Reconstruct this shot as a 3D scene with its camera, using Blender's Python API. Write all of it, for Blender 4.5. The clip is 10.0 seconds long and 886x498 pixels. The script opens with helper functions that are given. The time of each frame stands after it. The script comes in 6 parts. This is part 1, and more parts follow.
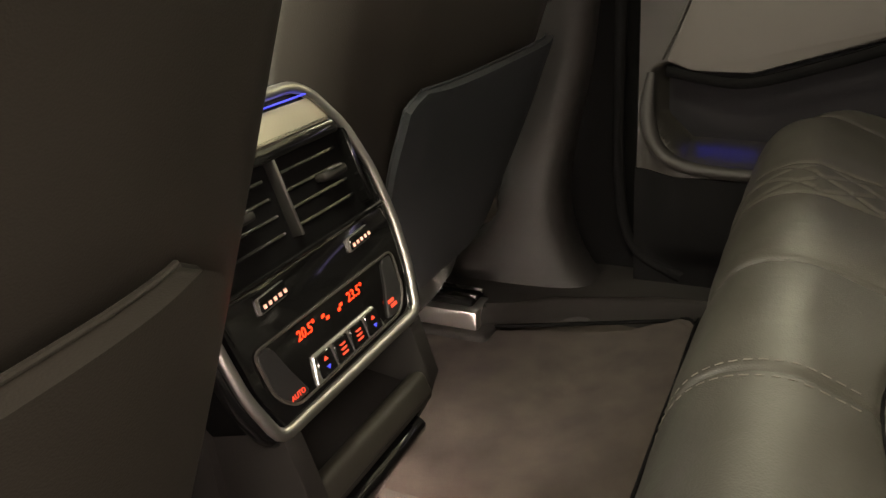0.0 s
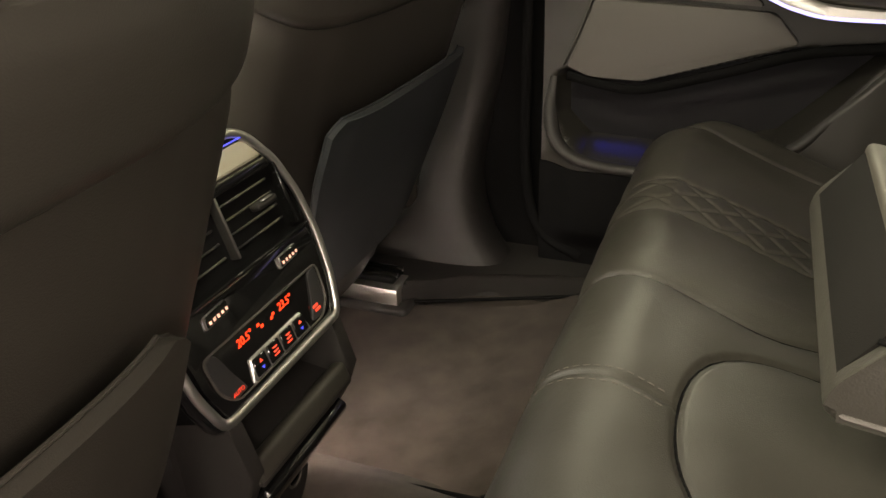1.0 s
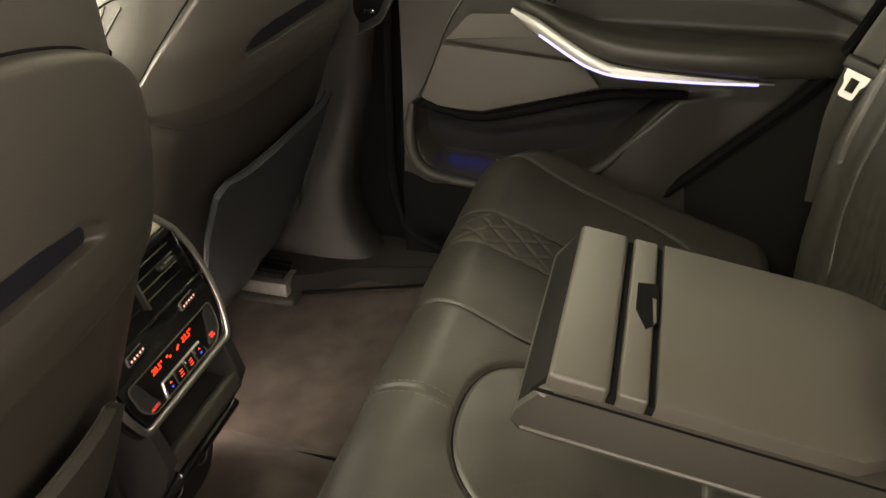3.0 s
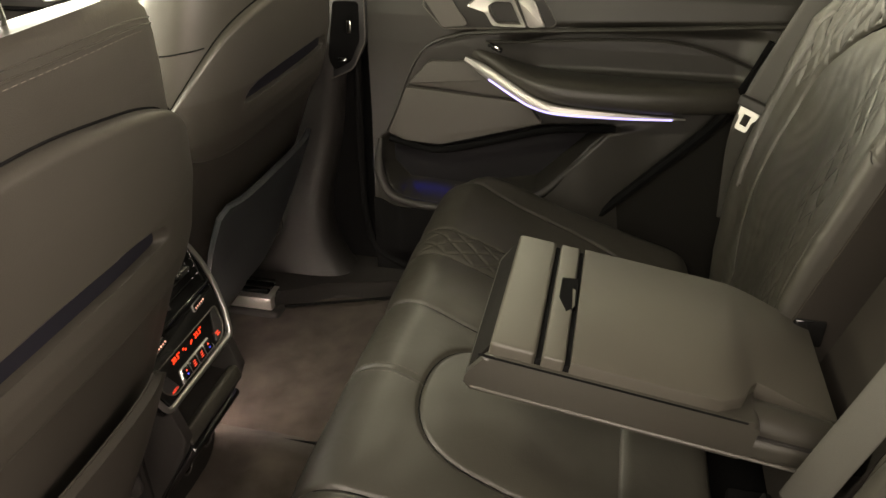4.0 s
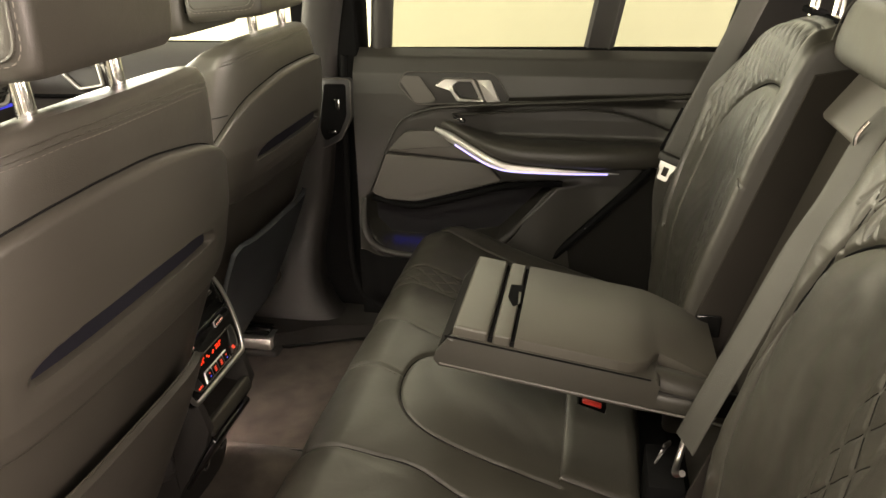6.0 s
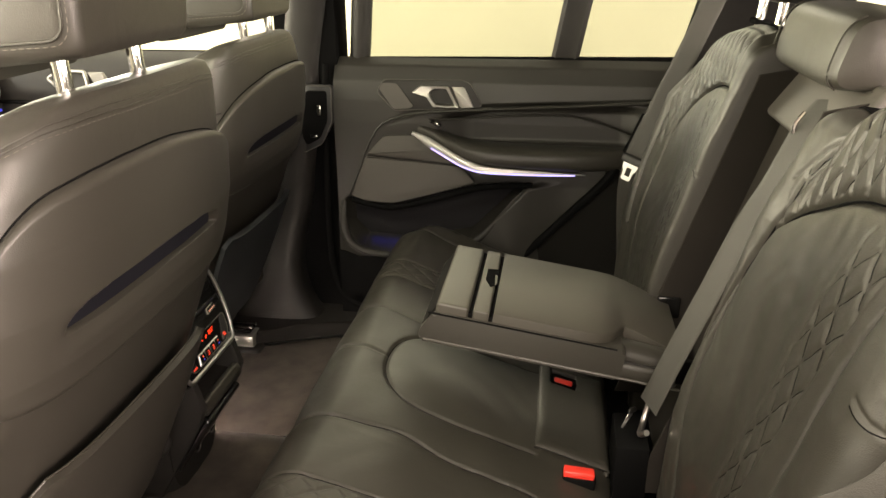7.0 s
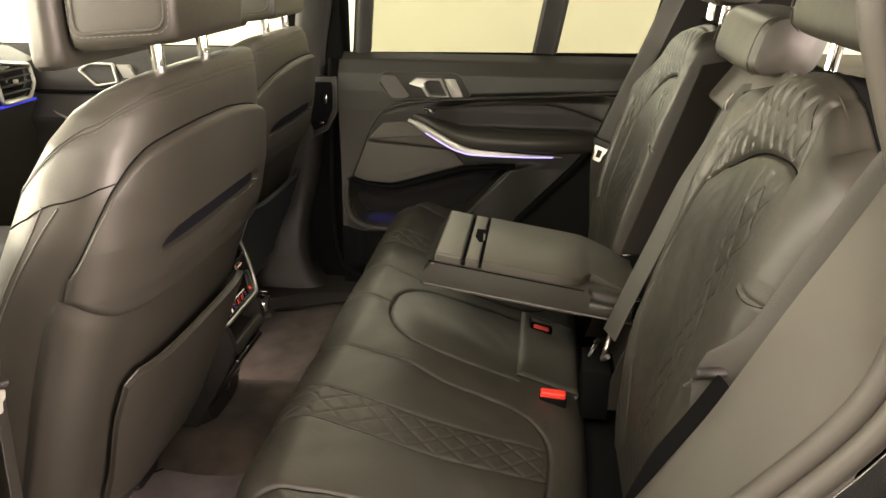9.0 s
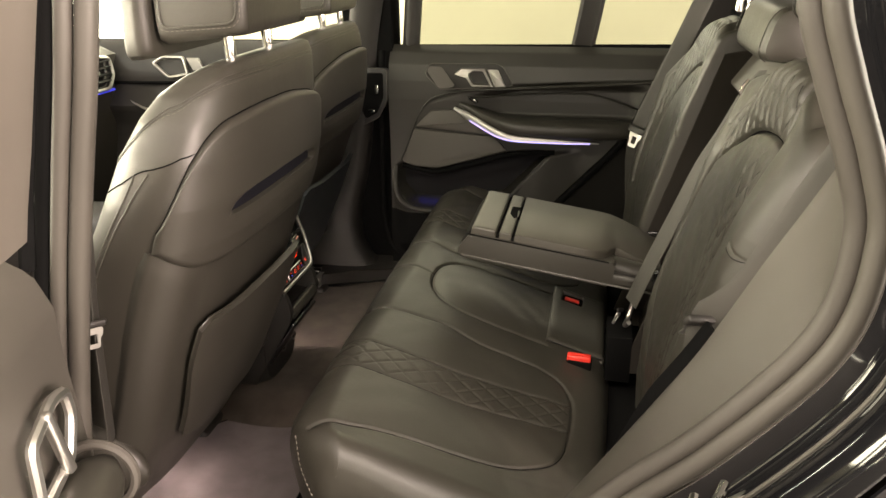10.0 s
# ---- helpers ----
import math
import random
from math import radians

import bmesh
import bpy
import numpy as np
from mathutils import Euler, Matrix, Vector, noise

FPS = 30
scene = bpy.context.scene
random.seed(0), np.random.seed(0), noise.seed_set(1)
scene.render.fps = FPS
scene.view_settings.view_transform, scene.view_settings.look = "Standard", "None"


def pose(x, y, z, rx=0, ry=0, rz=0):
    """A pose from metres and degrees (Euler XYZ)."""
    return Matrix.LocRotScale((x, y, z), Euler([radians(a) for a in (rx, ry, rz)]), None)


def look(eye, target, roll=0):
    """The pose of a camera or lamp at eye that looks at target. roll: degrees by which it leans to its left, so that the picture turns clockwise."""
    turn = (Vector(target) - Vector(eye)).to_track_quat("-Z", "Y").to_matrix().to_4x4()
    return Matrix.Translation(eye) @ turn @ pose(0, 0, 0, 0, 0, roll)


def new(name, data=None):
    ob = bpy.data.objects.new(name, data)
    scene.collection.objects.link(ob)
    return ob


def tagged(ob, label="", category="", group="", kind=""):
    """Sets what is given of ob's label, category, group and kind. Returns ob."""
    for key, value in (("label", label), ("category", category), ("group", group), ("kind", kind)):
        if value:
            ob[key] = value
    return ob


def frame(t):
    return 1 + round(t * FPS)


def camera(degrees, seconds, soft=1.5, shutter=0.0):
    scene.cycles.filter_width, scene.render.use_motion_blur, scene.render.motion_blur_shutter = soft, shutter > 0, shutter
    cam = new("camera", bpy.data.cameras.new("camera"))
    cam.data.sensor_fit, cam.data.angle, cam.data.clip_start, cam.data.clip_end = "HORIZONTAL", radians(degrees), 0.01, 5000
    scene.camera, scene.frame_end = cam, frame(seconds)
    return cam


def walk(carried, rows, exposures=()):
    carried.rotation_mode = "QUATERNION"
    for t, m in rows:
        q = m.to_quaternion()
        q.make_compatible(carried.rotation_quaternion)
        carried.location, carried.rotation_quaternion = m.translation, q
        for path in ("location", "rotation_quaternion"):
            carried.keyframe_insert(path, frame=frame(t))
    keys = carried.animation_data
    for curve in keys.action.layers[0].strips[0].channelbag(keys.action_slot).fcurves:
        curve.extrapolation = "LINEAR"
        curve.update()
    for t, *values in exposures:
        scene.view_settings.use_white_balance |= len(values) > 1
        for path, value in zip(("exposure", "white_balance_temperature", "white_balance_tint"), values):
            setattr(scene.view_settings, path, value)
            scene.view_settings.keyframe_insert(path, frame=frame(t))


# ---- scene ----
cam = camera(60.5, 10.0)
PATH = [
    (0, (0.275, -0.378, 0.599), (-0.597, 1.251, -0.168), -5.0),
    (0.5, (0.298, -0.401, 0.637), (-0.478, 1.244, -0.196), -4.0),
    (1, (0.333, -0.441, 0.699), (-0.363, 1.2, -0.209), -2.8),
    (1.5, (0.348, -0.46, 0.736), (-0.265, 1.179, -0.233), -2.5),
    (2, (0.385, -0.482, 0.791), (-0.164, 1.144, -0.236), -1.8),
    (2.5, (0.429, -0.506, 0.847), (-0.073, 1.112, -0.215), -1.3),
    (2.7, (0.442, -0.524, 0.875), (-0.038, 1.097, -0.193), -0.9),
    (3.8, (0.5, -0.7, 0.996), (0.099, 0.96, -0.043), -0.9),
    (4, (0.51, -0.739, 0.999), (0.127, 0.949, -0.003), -0.3),
    (4.5, (0.535, -0.829, 1.014), (0.166, 0.904, 0.086), -0.1),
    (5, (0.556, -0.889, 1.029), (0.18, 0.869, 0.153), -0.5),
    (5.5, (0.585, -0.947, 1.03), (0.204, 0.832, 0.199), -1.0),
    (7, (0.578, -1.113, 1.005), (0.302, 0.725, 0.266), -0.2),
    (7.5, (0.578, -1.165, 1.007), (0.34, 0.683, 0.279), 0.1),
    (8, (0.572, -1.215, 1.01), (0.361, 0.636, 0.283), 0.4),
    (8.5, (0.576, -1.275, 1.009), (0.369, 0.575, 0.278), 0.5),
    (9, (0.591, -1.359, 1.018), (0.355, 0.487, 0.285), 0.3),
    (9.5, (0.61, -1.438, 1.023), (0.314, 0.398, 0.286), -0.0),
    (10, (0.643, -1.494, 1.028), (0.27, 0.324, 0.284), -0.6),
]
EXPOSURES = [(0.0, 1.10), (2.5, 1.02), (4.5, 0.80), (7.0, 0.77), (8.5, 0.68), (10.0, 0.61)]
walk(cam, [(t, look(eye, target, roll)) for t, eye, target, roll in PATH], exposures=EXPOSURES)

# World axes: x to the car's rear, y to its right-hand side, z up from the cabin floor.

# ---- light ----
world = bpy.data.worlds.new("showroom_dark")
world.use_nodes = True
world.node_tree.nodes["Background"].inputs[0].default_value = (1.0, 0.95, 0.80, 1)
world.node_tree.nodes["Background"].inputs[1].default_value = 0.002
scene.world = world


def area_lamp(name, x, y, z, sx, sy, watts, target, color=(1.0, 0.94, 0.76)):
    data = bpy.data.lights.new(name, "AREA")
    data.shape, data.size, data.size_y, data.energy, data.color = "RECTANGLE", sx, sy, watts, color
    ob = new(name, data)
    ob.matrix_world = look((x, y, z), target)
    return ob


# unseen lamps under the showroom ceiling, added for fill: beside the car's open door, over its far side and in front of
# the bonnet
area_lamp("fill_near", 0.2, -2.4, 2.60, 3.6, 0.8, 120, (0.5, -0.5, 0.5), (1.0, 0.86, 0.73))
# unseen light panels, added for fill on the side of the open door
area_lamp("fill_door_side", 0.7, -4.6, 1.25, 2.2, 1.9, 60, (0.4, 0, 0.6), (1.0, 0.88, 0.74))
area_lamp("fill_rear_left", 3.0, -2.5, 1.55, 1.2, 1.6, 250, (0.1, -0.45, 0.6), (1.0, 0.80, 0.70))
area_lamp("fill_front_left", -3.6, -2.4, 1.3, 1.5, 1.4, 225, (0.0, 0.15, 0.7), (1.0, 0.91, 0.70))
# unseen light panel, added ahead of the windscreen to brighten forward-facing leather
area_lamp("fill_ahead", -5.9, 0.3, 1.45, 3.2, 2.0, 640, (0, 0.1, 0.9), (1.0, 0.91, 0.67))
# unseen lamp, added to wash the far wall
area_lamp("fill_far_wall", -1.3, 3.0, 2.62, 1.2, 0.4, 27, (-1.0, 3.9, 1.1))
# unseen fill lamp, added out of view beside the car's closed side
area_lamp("fill_far_side", 0.1, 2.5, 1.95, 1.8, 0.35, 18, (0.5, -0.1, 0.4), (1.0, 0.93, 0.70))
area_lamp("shop_window_far", -2.7, 3.75, 1.15, 2.2, 1.8, 215, (0.4, 0, 0.7), (1.0, 0.95, 0.76))
# two unseen ceiling lamps, added ahead of the car and behind it
area_lamp("fill_front_ceiling", -3.2, 0.0, 2.62, 0.8, 3.0, 120, (-3.2, 0, 0), (1.0, 0.96, 0.84))
area_lamp("fill_rear_ceiling", 3.4, 0.0, 2.62, 0.8, 3.0, 20, (3.4, 0, 0))
# unseen light panel, added behind the tailgate to shine in through the rear window
area_lamp("fill_behind", 5.7, -0.6, 1.55, 3.2, 1.6, 560, (0.1, 0, 0.75), (1.0, 0.90, 0.74))

# blue ambient lamp behind the rim of the far door's pocket
area_lamp("pocket_light", 0.150, 0.735, 0.300, 0.08, 0.008, 0.0028, (0.150, 0.728, 0.262), (0.04, 0.04, 1.0))
# unseen dome lamp, added in the middle of the headliner to brighten the cabin
area_lamp("dome_fill_lamp", 0.06, -0.20, 1.188, 0.12, 0.18, 5.8, (0.20, 0.1, 0.3), (1.0, 0.94, 0.68))


# ---- materials ----
def material(name, color, rough=0.5, metal=0.0, grain=0.0, grain_size=400.0, kind="noise", spots=0.12, spot_size=7.0, coat=0.0, sheen=0.0, spec=0.5, fold=0.0):
    """A principled surface: base colour with faint blotches, roughness that varies, and a fine relief."""
    m = bpy.data.materials.new(name)
    m.use_nodes = True
    nt, nodes = m.node_tree, m.node_tree.nodes
    b = nodes["Principled BSDF"]
    b.inputs["Metallic"].default_value = metal
    b.inputs["Specular IOR Level"].default_value = spec
    b.inputs["Coat Weight"].default_value = coat
    b.inputs["Coat Roughness"].default_value = 0.06
    b.inputs["Sheen Weight"].default_value = sheen
    co = nodes.new("ShaderNodeTexCoord")
    big = nodes.new("ShaderNodeTexNoise")
    big.inputs["Scale"].default_value, big.inputs["Detail"].default_value = spot_size, 6
    nt.links.new(co.outputs["Object"], big.inputs["Vector"])
    ramp = nodes.new("ShaderNodeMapRange")
    ramp.inputs[1].default_value, ramp.inputs[2].default_value = 0.3, 0.7
    ramp.inputs[3].default_value, ramp.inputs[4].default_value = 1 - spots, 1 + spots
    nt.links.new(big.outputs[0], ramp.inputs[0])
    mul = nodes.new("ShaderNodeVectorMath")
    mul.operation = "SCALE"
    mul.inputs[0].default_value = color
    nt.links.new(ramp.outputs[0], mul.inputs["Scale"])
    nt.links.new(mul.outputs[0], b.inputs["Base Color"])
    rr = nodes.new("ShaderNodeMapRange")
    rr.inputs[1].default_value, rr.inputs[2].default_value = 0.3, 0.7
    rr.inputs[3].default_value, rr.inputs[4].default_value = max(rough * (1 - spots), 0.02), min(rough * (1 + spots), 1)
    nt.links.new(big.outputs[0], rr.inputs[0])
    nt.links.new(rr.outputs[0], b.inputs["Roughness"])
    if grain:
        fine = nodes.new("ShaderNodeTexVoronoi" if kind == "cells" else "ShaderNodeTexNoise")
        fine.inputs["Scale"].default_value = grain_size
        nt.links.new(co.outputs["Object"], fine.inputs["Vector"])
        bump = nodes.new("ShaderNodeBump")
        bump.inputs["Strength"].default_value, bump.inputs["Distance"].default_value = grain, 0.0006
        nt.links.new(fine.outputs[0], bump.inputs["Height"])
        if fold:
            # soft creases of stretched hide
            crease = nodes.new("ShaderNodeTexNoise")
            crease.inputs["Scale"].default_value, crease.inputs["Detail"].default_value, crease.inputs["Distortion"].default_value = 26.0, 5, 1.2
            nt.links.new(co.outputs["Object"], crease.inputs["Vector"])
            low = nodes.new("ShaderNodeBump")
            low.inputs["Strength"].default_value, low.inputs["Distance"].default_value = fold, 0.004
            nt.links.new(crease.outputs[0], low.inputs["Height"])
            nt.links.new(low.outputs[0], bump.inputs["Normal"])
        nt.links.new(bump.outputs[0], b.inputs["Normal"])
    return m


def glowing(name, color, strength):
    m = bpy.data.materials.new(name)
    m.use_nodes = True
    b = m.node_tree.nodes["Principled BSDF"]
    b.inputs["Base Color"].default_value = (*color, 1)
    b.inputs["Emission Color"].default_value = (*color, 1)
    b.inputs["Emission Strength"].default_value = strength
    return m


def clear_glass(name, tint, rough=0.0):
    m = bpy.data.materials.new(name)
    m.use_nodes = True
    b = m.node_tree.nodes["Principled BSDF"]
    b.inputs["Base Color"].default_value = (*tint, 1)
    b.inputs["Transmission Weight"].default_value = 1.0
    b.inputs["Roughness"].default_value, b.inputs["IOR"].default_value = rough, 1.1
    return m


LEATHER = material("black_leather", (0.029, 0.0268, 0.0212), 0.44, grain=0.22, grain_size=800, kind="cells", spots=0.12, spot_size=5, fold=0.15, spec=0.6)
LEATHER_SOFT = material("black_leather_soft", (0.027, 0.0248, 0.020), 0.42, grain=0.15, grain_size=800, kind="cells", spots=0.14, spot_size=4, fold=0.10)
# armrest leather in a lighter tone that carries the light on its lids
LID_LEATHER_LIT = material("lit_lid_leather", (0.046, 0.042, 0.0335), 0.46, grain=0.12, grain_size=900, kind="cells", spots=0.10, spot_size=4)
VINYL = material("dark_vinyl", (0.028, 0.0258, 0.021), 0.44, grain=0.12, grain_size=1000, kind="cells", spots=0.10, spot_size=3, spec=0.45)
# closed rear door's vinyl, colour darkened for the shade on that side
DOOR_VINYL_SHADE = material("shade_door_vinyl", (0.0195, 0.0180, 0.0148), 0.50, grain=0.14, grain_size=1000, kind="cells", spots=0.10)
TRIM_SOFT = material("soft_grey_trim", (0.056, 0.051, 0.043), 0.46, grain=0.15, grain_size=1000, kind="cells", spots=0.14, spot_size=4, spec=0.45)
PLASTIC = material("dark_plastic", (0.020, 0.0185, 0.017), 0.52, grain=0.3, grain_size=1100, spots=0.10, spec=0.3)
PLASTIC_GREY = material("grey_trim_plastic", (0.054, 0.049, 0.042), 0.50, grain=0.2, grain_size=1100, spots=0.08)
# wheel-arch trim toned near black for its shade; also the armrest's front face
TRIM_BLACK_SHADE = material("black_trim_with_shade", (0.0085, 0.0080, 0.0072), 0.85, grain=0.3, grain_size=1100, spots=0.10, spec=0.06)
SPEAKER = material("dark_grey_grille_cloth", (0.060, 0.055, 0.048), 0.60, grain=0.5, grain_size=1600, spots=0.06)
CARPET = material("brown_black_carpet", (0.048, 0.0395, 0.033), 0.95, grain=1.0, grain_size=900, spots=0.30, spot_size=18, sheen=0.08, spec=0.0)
# near mat's cloth, coloured pink and bright for the warm light on it
MAT_CLOTH_LIT = material("lit_velour", (0.105, 0.088, 0.090), 0.95, grain=1.0, grain_size=1000, spots=0.22, spot_size=14, sheen=0.12, spec=0.0)
WEBBING = material("belt_webbing", (0.032, 0.030, 0.025), 0.62, grain=0.8, grain_size=900, spots=0.08)
GLOSS = material("piano_black", (0.006, 0.006, 0.006), 0.07, spots=0.05, coat=0.6)
PAINT = material("black_car_paint", (0.006, 0.006, 0.007), 0.06, spots=0.05, spec=0.4)
CHROME = material("bright_chrome", (0.80, 0.79, 0.76), 0.10, 1.0, spots=0.05)
SATIN_GREY = material("brushed_grey_metal", (0.36, 0.35, 0.33), 0.40, 1.0, spots=0.06, grain=0.1, grain_size=1500)
SATIN = material("satin_aluminium", (0.72, 0.71, 0.68), 0.36, 1.0, spots=0.05, grain=0.1, grain_size=1500)
SATIN_DULL = material("dull_satin_aluminium", (0.50, 0.49, 0.47), 0.44, 1.0, spots=0.05, grain=0.1, grain_size=1500)
RUBBER = material("door_seal_rubber", (0.048, 0.043, 0.037), 0.55, grain=0.3, grain_size=700, spots=0.12)
RUBBER_BLACK = material("black_rubber", (0.02, 0.02, 0.02), 0.5, spots=0.1)
BLACK = material("matt_black", (0.006, 0.006, 0.006), 0.9, spots=0.2, spec=0.0)
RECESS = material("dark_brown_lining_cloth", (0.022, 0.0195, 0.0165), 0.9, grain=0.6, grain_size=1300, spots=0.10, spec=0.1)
THREAD = material("seam_thread", (0.10, 0.09, 0.075), 0.7, spots=0.1)
RED = material("red_button_plastic", (0.75, 0.045, 0.03), 0.35, spots=0.06)
STEEL = material("seat_rail_steel", (0.42, 0.40, 0.38), 0.38, 1.0, spots=0.2)
# lacquer lightened to beige, carrying reflections of the bright surroundings
CAP_REFLECTION = material("lacquer_with_reflection", (0.36, 0.34, 0.26), 0.12, spots=0.05, coat=0.4)
WALL = material("cream_wall_paint", (0.44, 0.42, 0.31), 0.85, grain=0.2, grain_size=120, spots=0.03, spot_size=1.5)
FLOOR_TILE = material("grey_showroom_floor", (0.30, 0.29, 0.27), 0.30, spots=0.04, spot_size=2)
CEIL = material("grey_ceiling_paint", (0.32, 0.31, 0.29), 0.9, spots=0.03)
HEADLINER = material("dark_headliner_cloth", (0.06, 0.057, 0.052), 0.9, grain=0.4, grain_size=1200, spots=0.05)
GLASS = clear_glass("window_glass", (0.97, 0.98, 0.95))
GLASS_TINT = clear_glass("lightly_tinted_glass", (0.45, 0.465, 0.43))
# slit colour that carries its shade and a blue glow
SLIT_SHADE = material("blue_slit_shade", (0.007, 0.007, 0.010), 0.8, spots=0.1, spec=0.1)
POCKET_SHADE = material("pocket_shade_charcoal", (0.013, 0.0125, 0.014), 0.9, grain=0.5, grain_size=1200, spots=0.1, spec=0.15)
# far seat's pocket panel, coloured darker and bluer for the light there
PANEL_BLUE_LIGHT = material("blue_light_panel", (0.024, 0.027, 0.029), 0.48, grain=0.3, grain_size=900, kind="cells", spots=0.08, spot_size=3)
# opaque pane colour; its brown stands in for reflections on the glass
GLASS_REFLECTION = material("brown_reflection_pane", (0.13, 0.115, 0.10), 0.16, spots=0.04)
WALL_GREY = material("grey_wall_paint", (0.22, 0.20, 0.17), 0.8, grain=0.2, grain_size=120, spots=0.06, spot_size=1.5)
LED_VIOLET = glowing("violet_ambient_led", (0.50, 0.42, 1.0), 0.9)
LED_RED = glowing("red_display_segments", (1.0, 0.04, 0.008), 1.3)
LED_RED_DIM = glowing("dim_red_symbols", (0.9, 0.07, 0.03), 0.45)
LED_BLUE_DIM = glowing("dim_blue_symbols", (0.08, 0.09, 1.0), 0.28)
LAMP = glowing("warm_white_lamp", (1.0, 0.80, 0.70), 32.0)
LAMP_DIM = glowing("dim_warm_lamp", (1.0, 0.80, 0.68), 120.0)
LED_AMBER = glowing("amber_light_dots", (1.0, 0.50, 0.36), 0.4)


# ---- mesh tools ----
def build(name, verts, faces, mat, parent=None, label="", sharp=38.0):
    """A mesh object from world coordinates, as a part of parent (or on its own)."""
    off = Vector((0, 0, 0))
    up = parent
    while up is not None:
        off += up.location
        up = up.parent
    me = bpy.data.meshes.new(name)
    v = np.asarray(verts, float) - np.array(off)
    me.from_pydata(v.tolist(), [], [list(map(int, f)) for f in faces])
    me.validate()
    bm = bmesh.new()
    bm.from_mesh(me)
    bmesh.ops.recalc_face_normals(bm, faces=bm.faces)
    bm.to_mesh(me)
    bm.free()
    me.shade_smooth()
    me.set_sharp_from_angle(angle=radians(sharp))
    me.materials.append(mat)
    ob = new(name, me)
    ob.parent = parent
    if label:
        ob["label"] = label
    return ob


def from_bm(name, bm, mat, parent=None, label="", sharp=38.0):
    bm.verts.ensure_lookup_table()
    bm.verts.index_update()
    verts = [tuple(v.co) for v in bm.verts]
    faces = [[v.index for v in f.verts] for f in bm.faces]
    bm.free()
    return build(name, verts, faces, mat, parent, label, sharp)


def thing(name, loc, label, category, group=""):
    ob = new(name)
    ob.empty_display_size = 0.05
    ob.location = loc
    return tagged(ob, label, category, group)


def grid_faces(n, m, wrap_n=False, wrap_m=False, start=0):
    i, j = np.meshgrid(np.arange(n if wrap_n else n - 1), np.arange(m if wrap_m else m - 1), indexing="ij")
    i, j = i.ravel(), j.ravel()
    i2, j2 = (i + 1) % n, (j + 1) % m
    return (np.stack([i * m + j, i2 * m + j, i2 * m + j2, i * m + j2], 1) + start).tolist()


def normals_of(P):
    du, dv = np.gradient(P, axis=0), np.gradient(P, axis=1)
    n = np.cross(du, dv)
    return n / np.maximum(np.linalg.norm(n, axis=-1, keepdims=True), 1e-9)


def slab(P, th):
    """Closed plate: the surface P (n, m, 3) and its copy th behind it."""
    n, m = P.shape[:2]
    Q = P + normals_of(P) * th
    V = np.concatenate([P.reshape(-1, 3), Q.reshape(-1, 3)])
    F = grid_faces(n, m) + [f[::-1] for f in grid_faces(n, m, start=n * m)]
    rim = [i * m for i in range(n)] + [(n - 1) * m + j for j in range(1, m)] + [i * m + m - 1 for i in range(n - 2, -1, -1)] + list(range(m - 2, 0, -1))
    k = n * m
    F += [[a, b, b + k, a + k] for a, b in zip(rim, rim[1:] + rim[:1])]
    return V, F


def loft(R, cap=True):
    """Closed rings R (n, m, 3) joined one to the next."""
    R = np.asarray(R, float)
    n, m = R.shape[:2]
    F = grid_faces(n, m, wrap_m=True)
    if cap:
        F += [list(range(m))[::-1], list(range((n - 1) * m, n * m))]
    return R.reshape(-1, 3), F


def spline(points, n):
    """n points evenly along a smooth curve through the given ones."""
    p = np.asarray(points, float)
    q = np.concatenate([[2 * p[0] - p[1]], p, [2 * p[-1] - p[-2]]])
    out = []
    for k in range(1, len(q) - 2):
        t = np.linspace(0, 1, 24, endpoint=k == len(q) - 3)[:, None]
        a, b, c, d = q[k - 1:k + 3]
        out.append(0.5 * (2 * b + (c - a) * t + (2 * a - 5 * b + 4 * c - d) * t ** 2 + (3 * b - a - 3 * c + d) * t ** 3))
    c = np.concatenate(out)
    s = np.r_[0, np.cumsum(np.linalg.norm(np.diff(c, axis=0), axis=1))]
    at = np.linspace(0, s[-1], n)
    return np.stack([np.interp(at, s, c[:, k]) for k in range(p.shape[1])], 1)


def tube(points, r, n=10, flat=1.0, up=(0, 0, 1), closed=False):
    """A round (or flattened) bar along points; r a number or one per point."""
    p = np.asarray(points, float)
    d = np.roll(p, -1, 0) - np.roll(p, 1, 0) if closed else np.gradient(p, axis=0)
    d /= np.maximum(np.linalg.norm(d, axis=1, keepdims=True), 1e-9)
    if np.abs(d @ np.asarray(up, float)).mean() > .9 * np.linalg.norm(up):
        up = (1, 0, 0)
    side = np.cross(d, np.asarray(up, float))
    side /= np.maximum(np.linalg.norm(side, axis=1, keepdims=True), 1e-9)
    top = np.cross(side, d)
    r = np.broadcast_to(np.asarray(r, float), (len(p),))
    a = np.arange(n) * 2 * np.pi / n
    R = p[:, None] + r[:, None, None] * (np.cos(a)[None, :, None] * side[:, None] + flat * np.sin(a)[None, :, None] * top[:, None])
    if closed:
        return R.reshape(-1, 3), grid_faces(len(p), n, wrap_n=True, wrap_m=True)
    return loft(R)


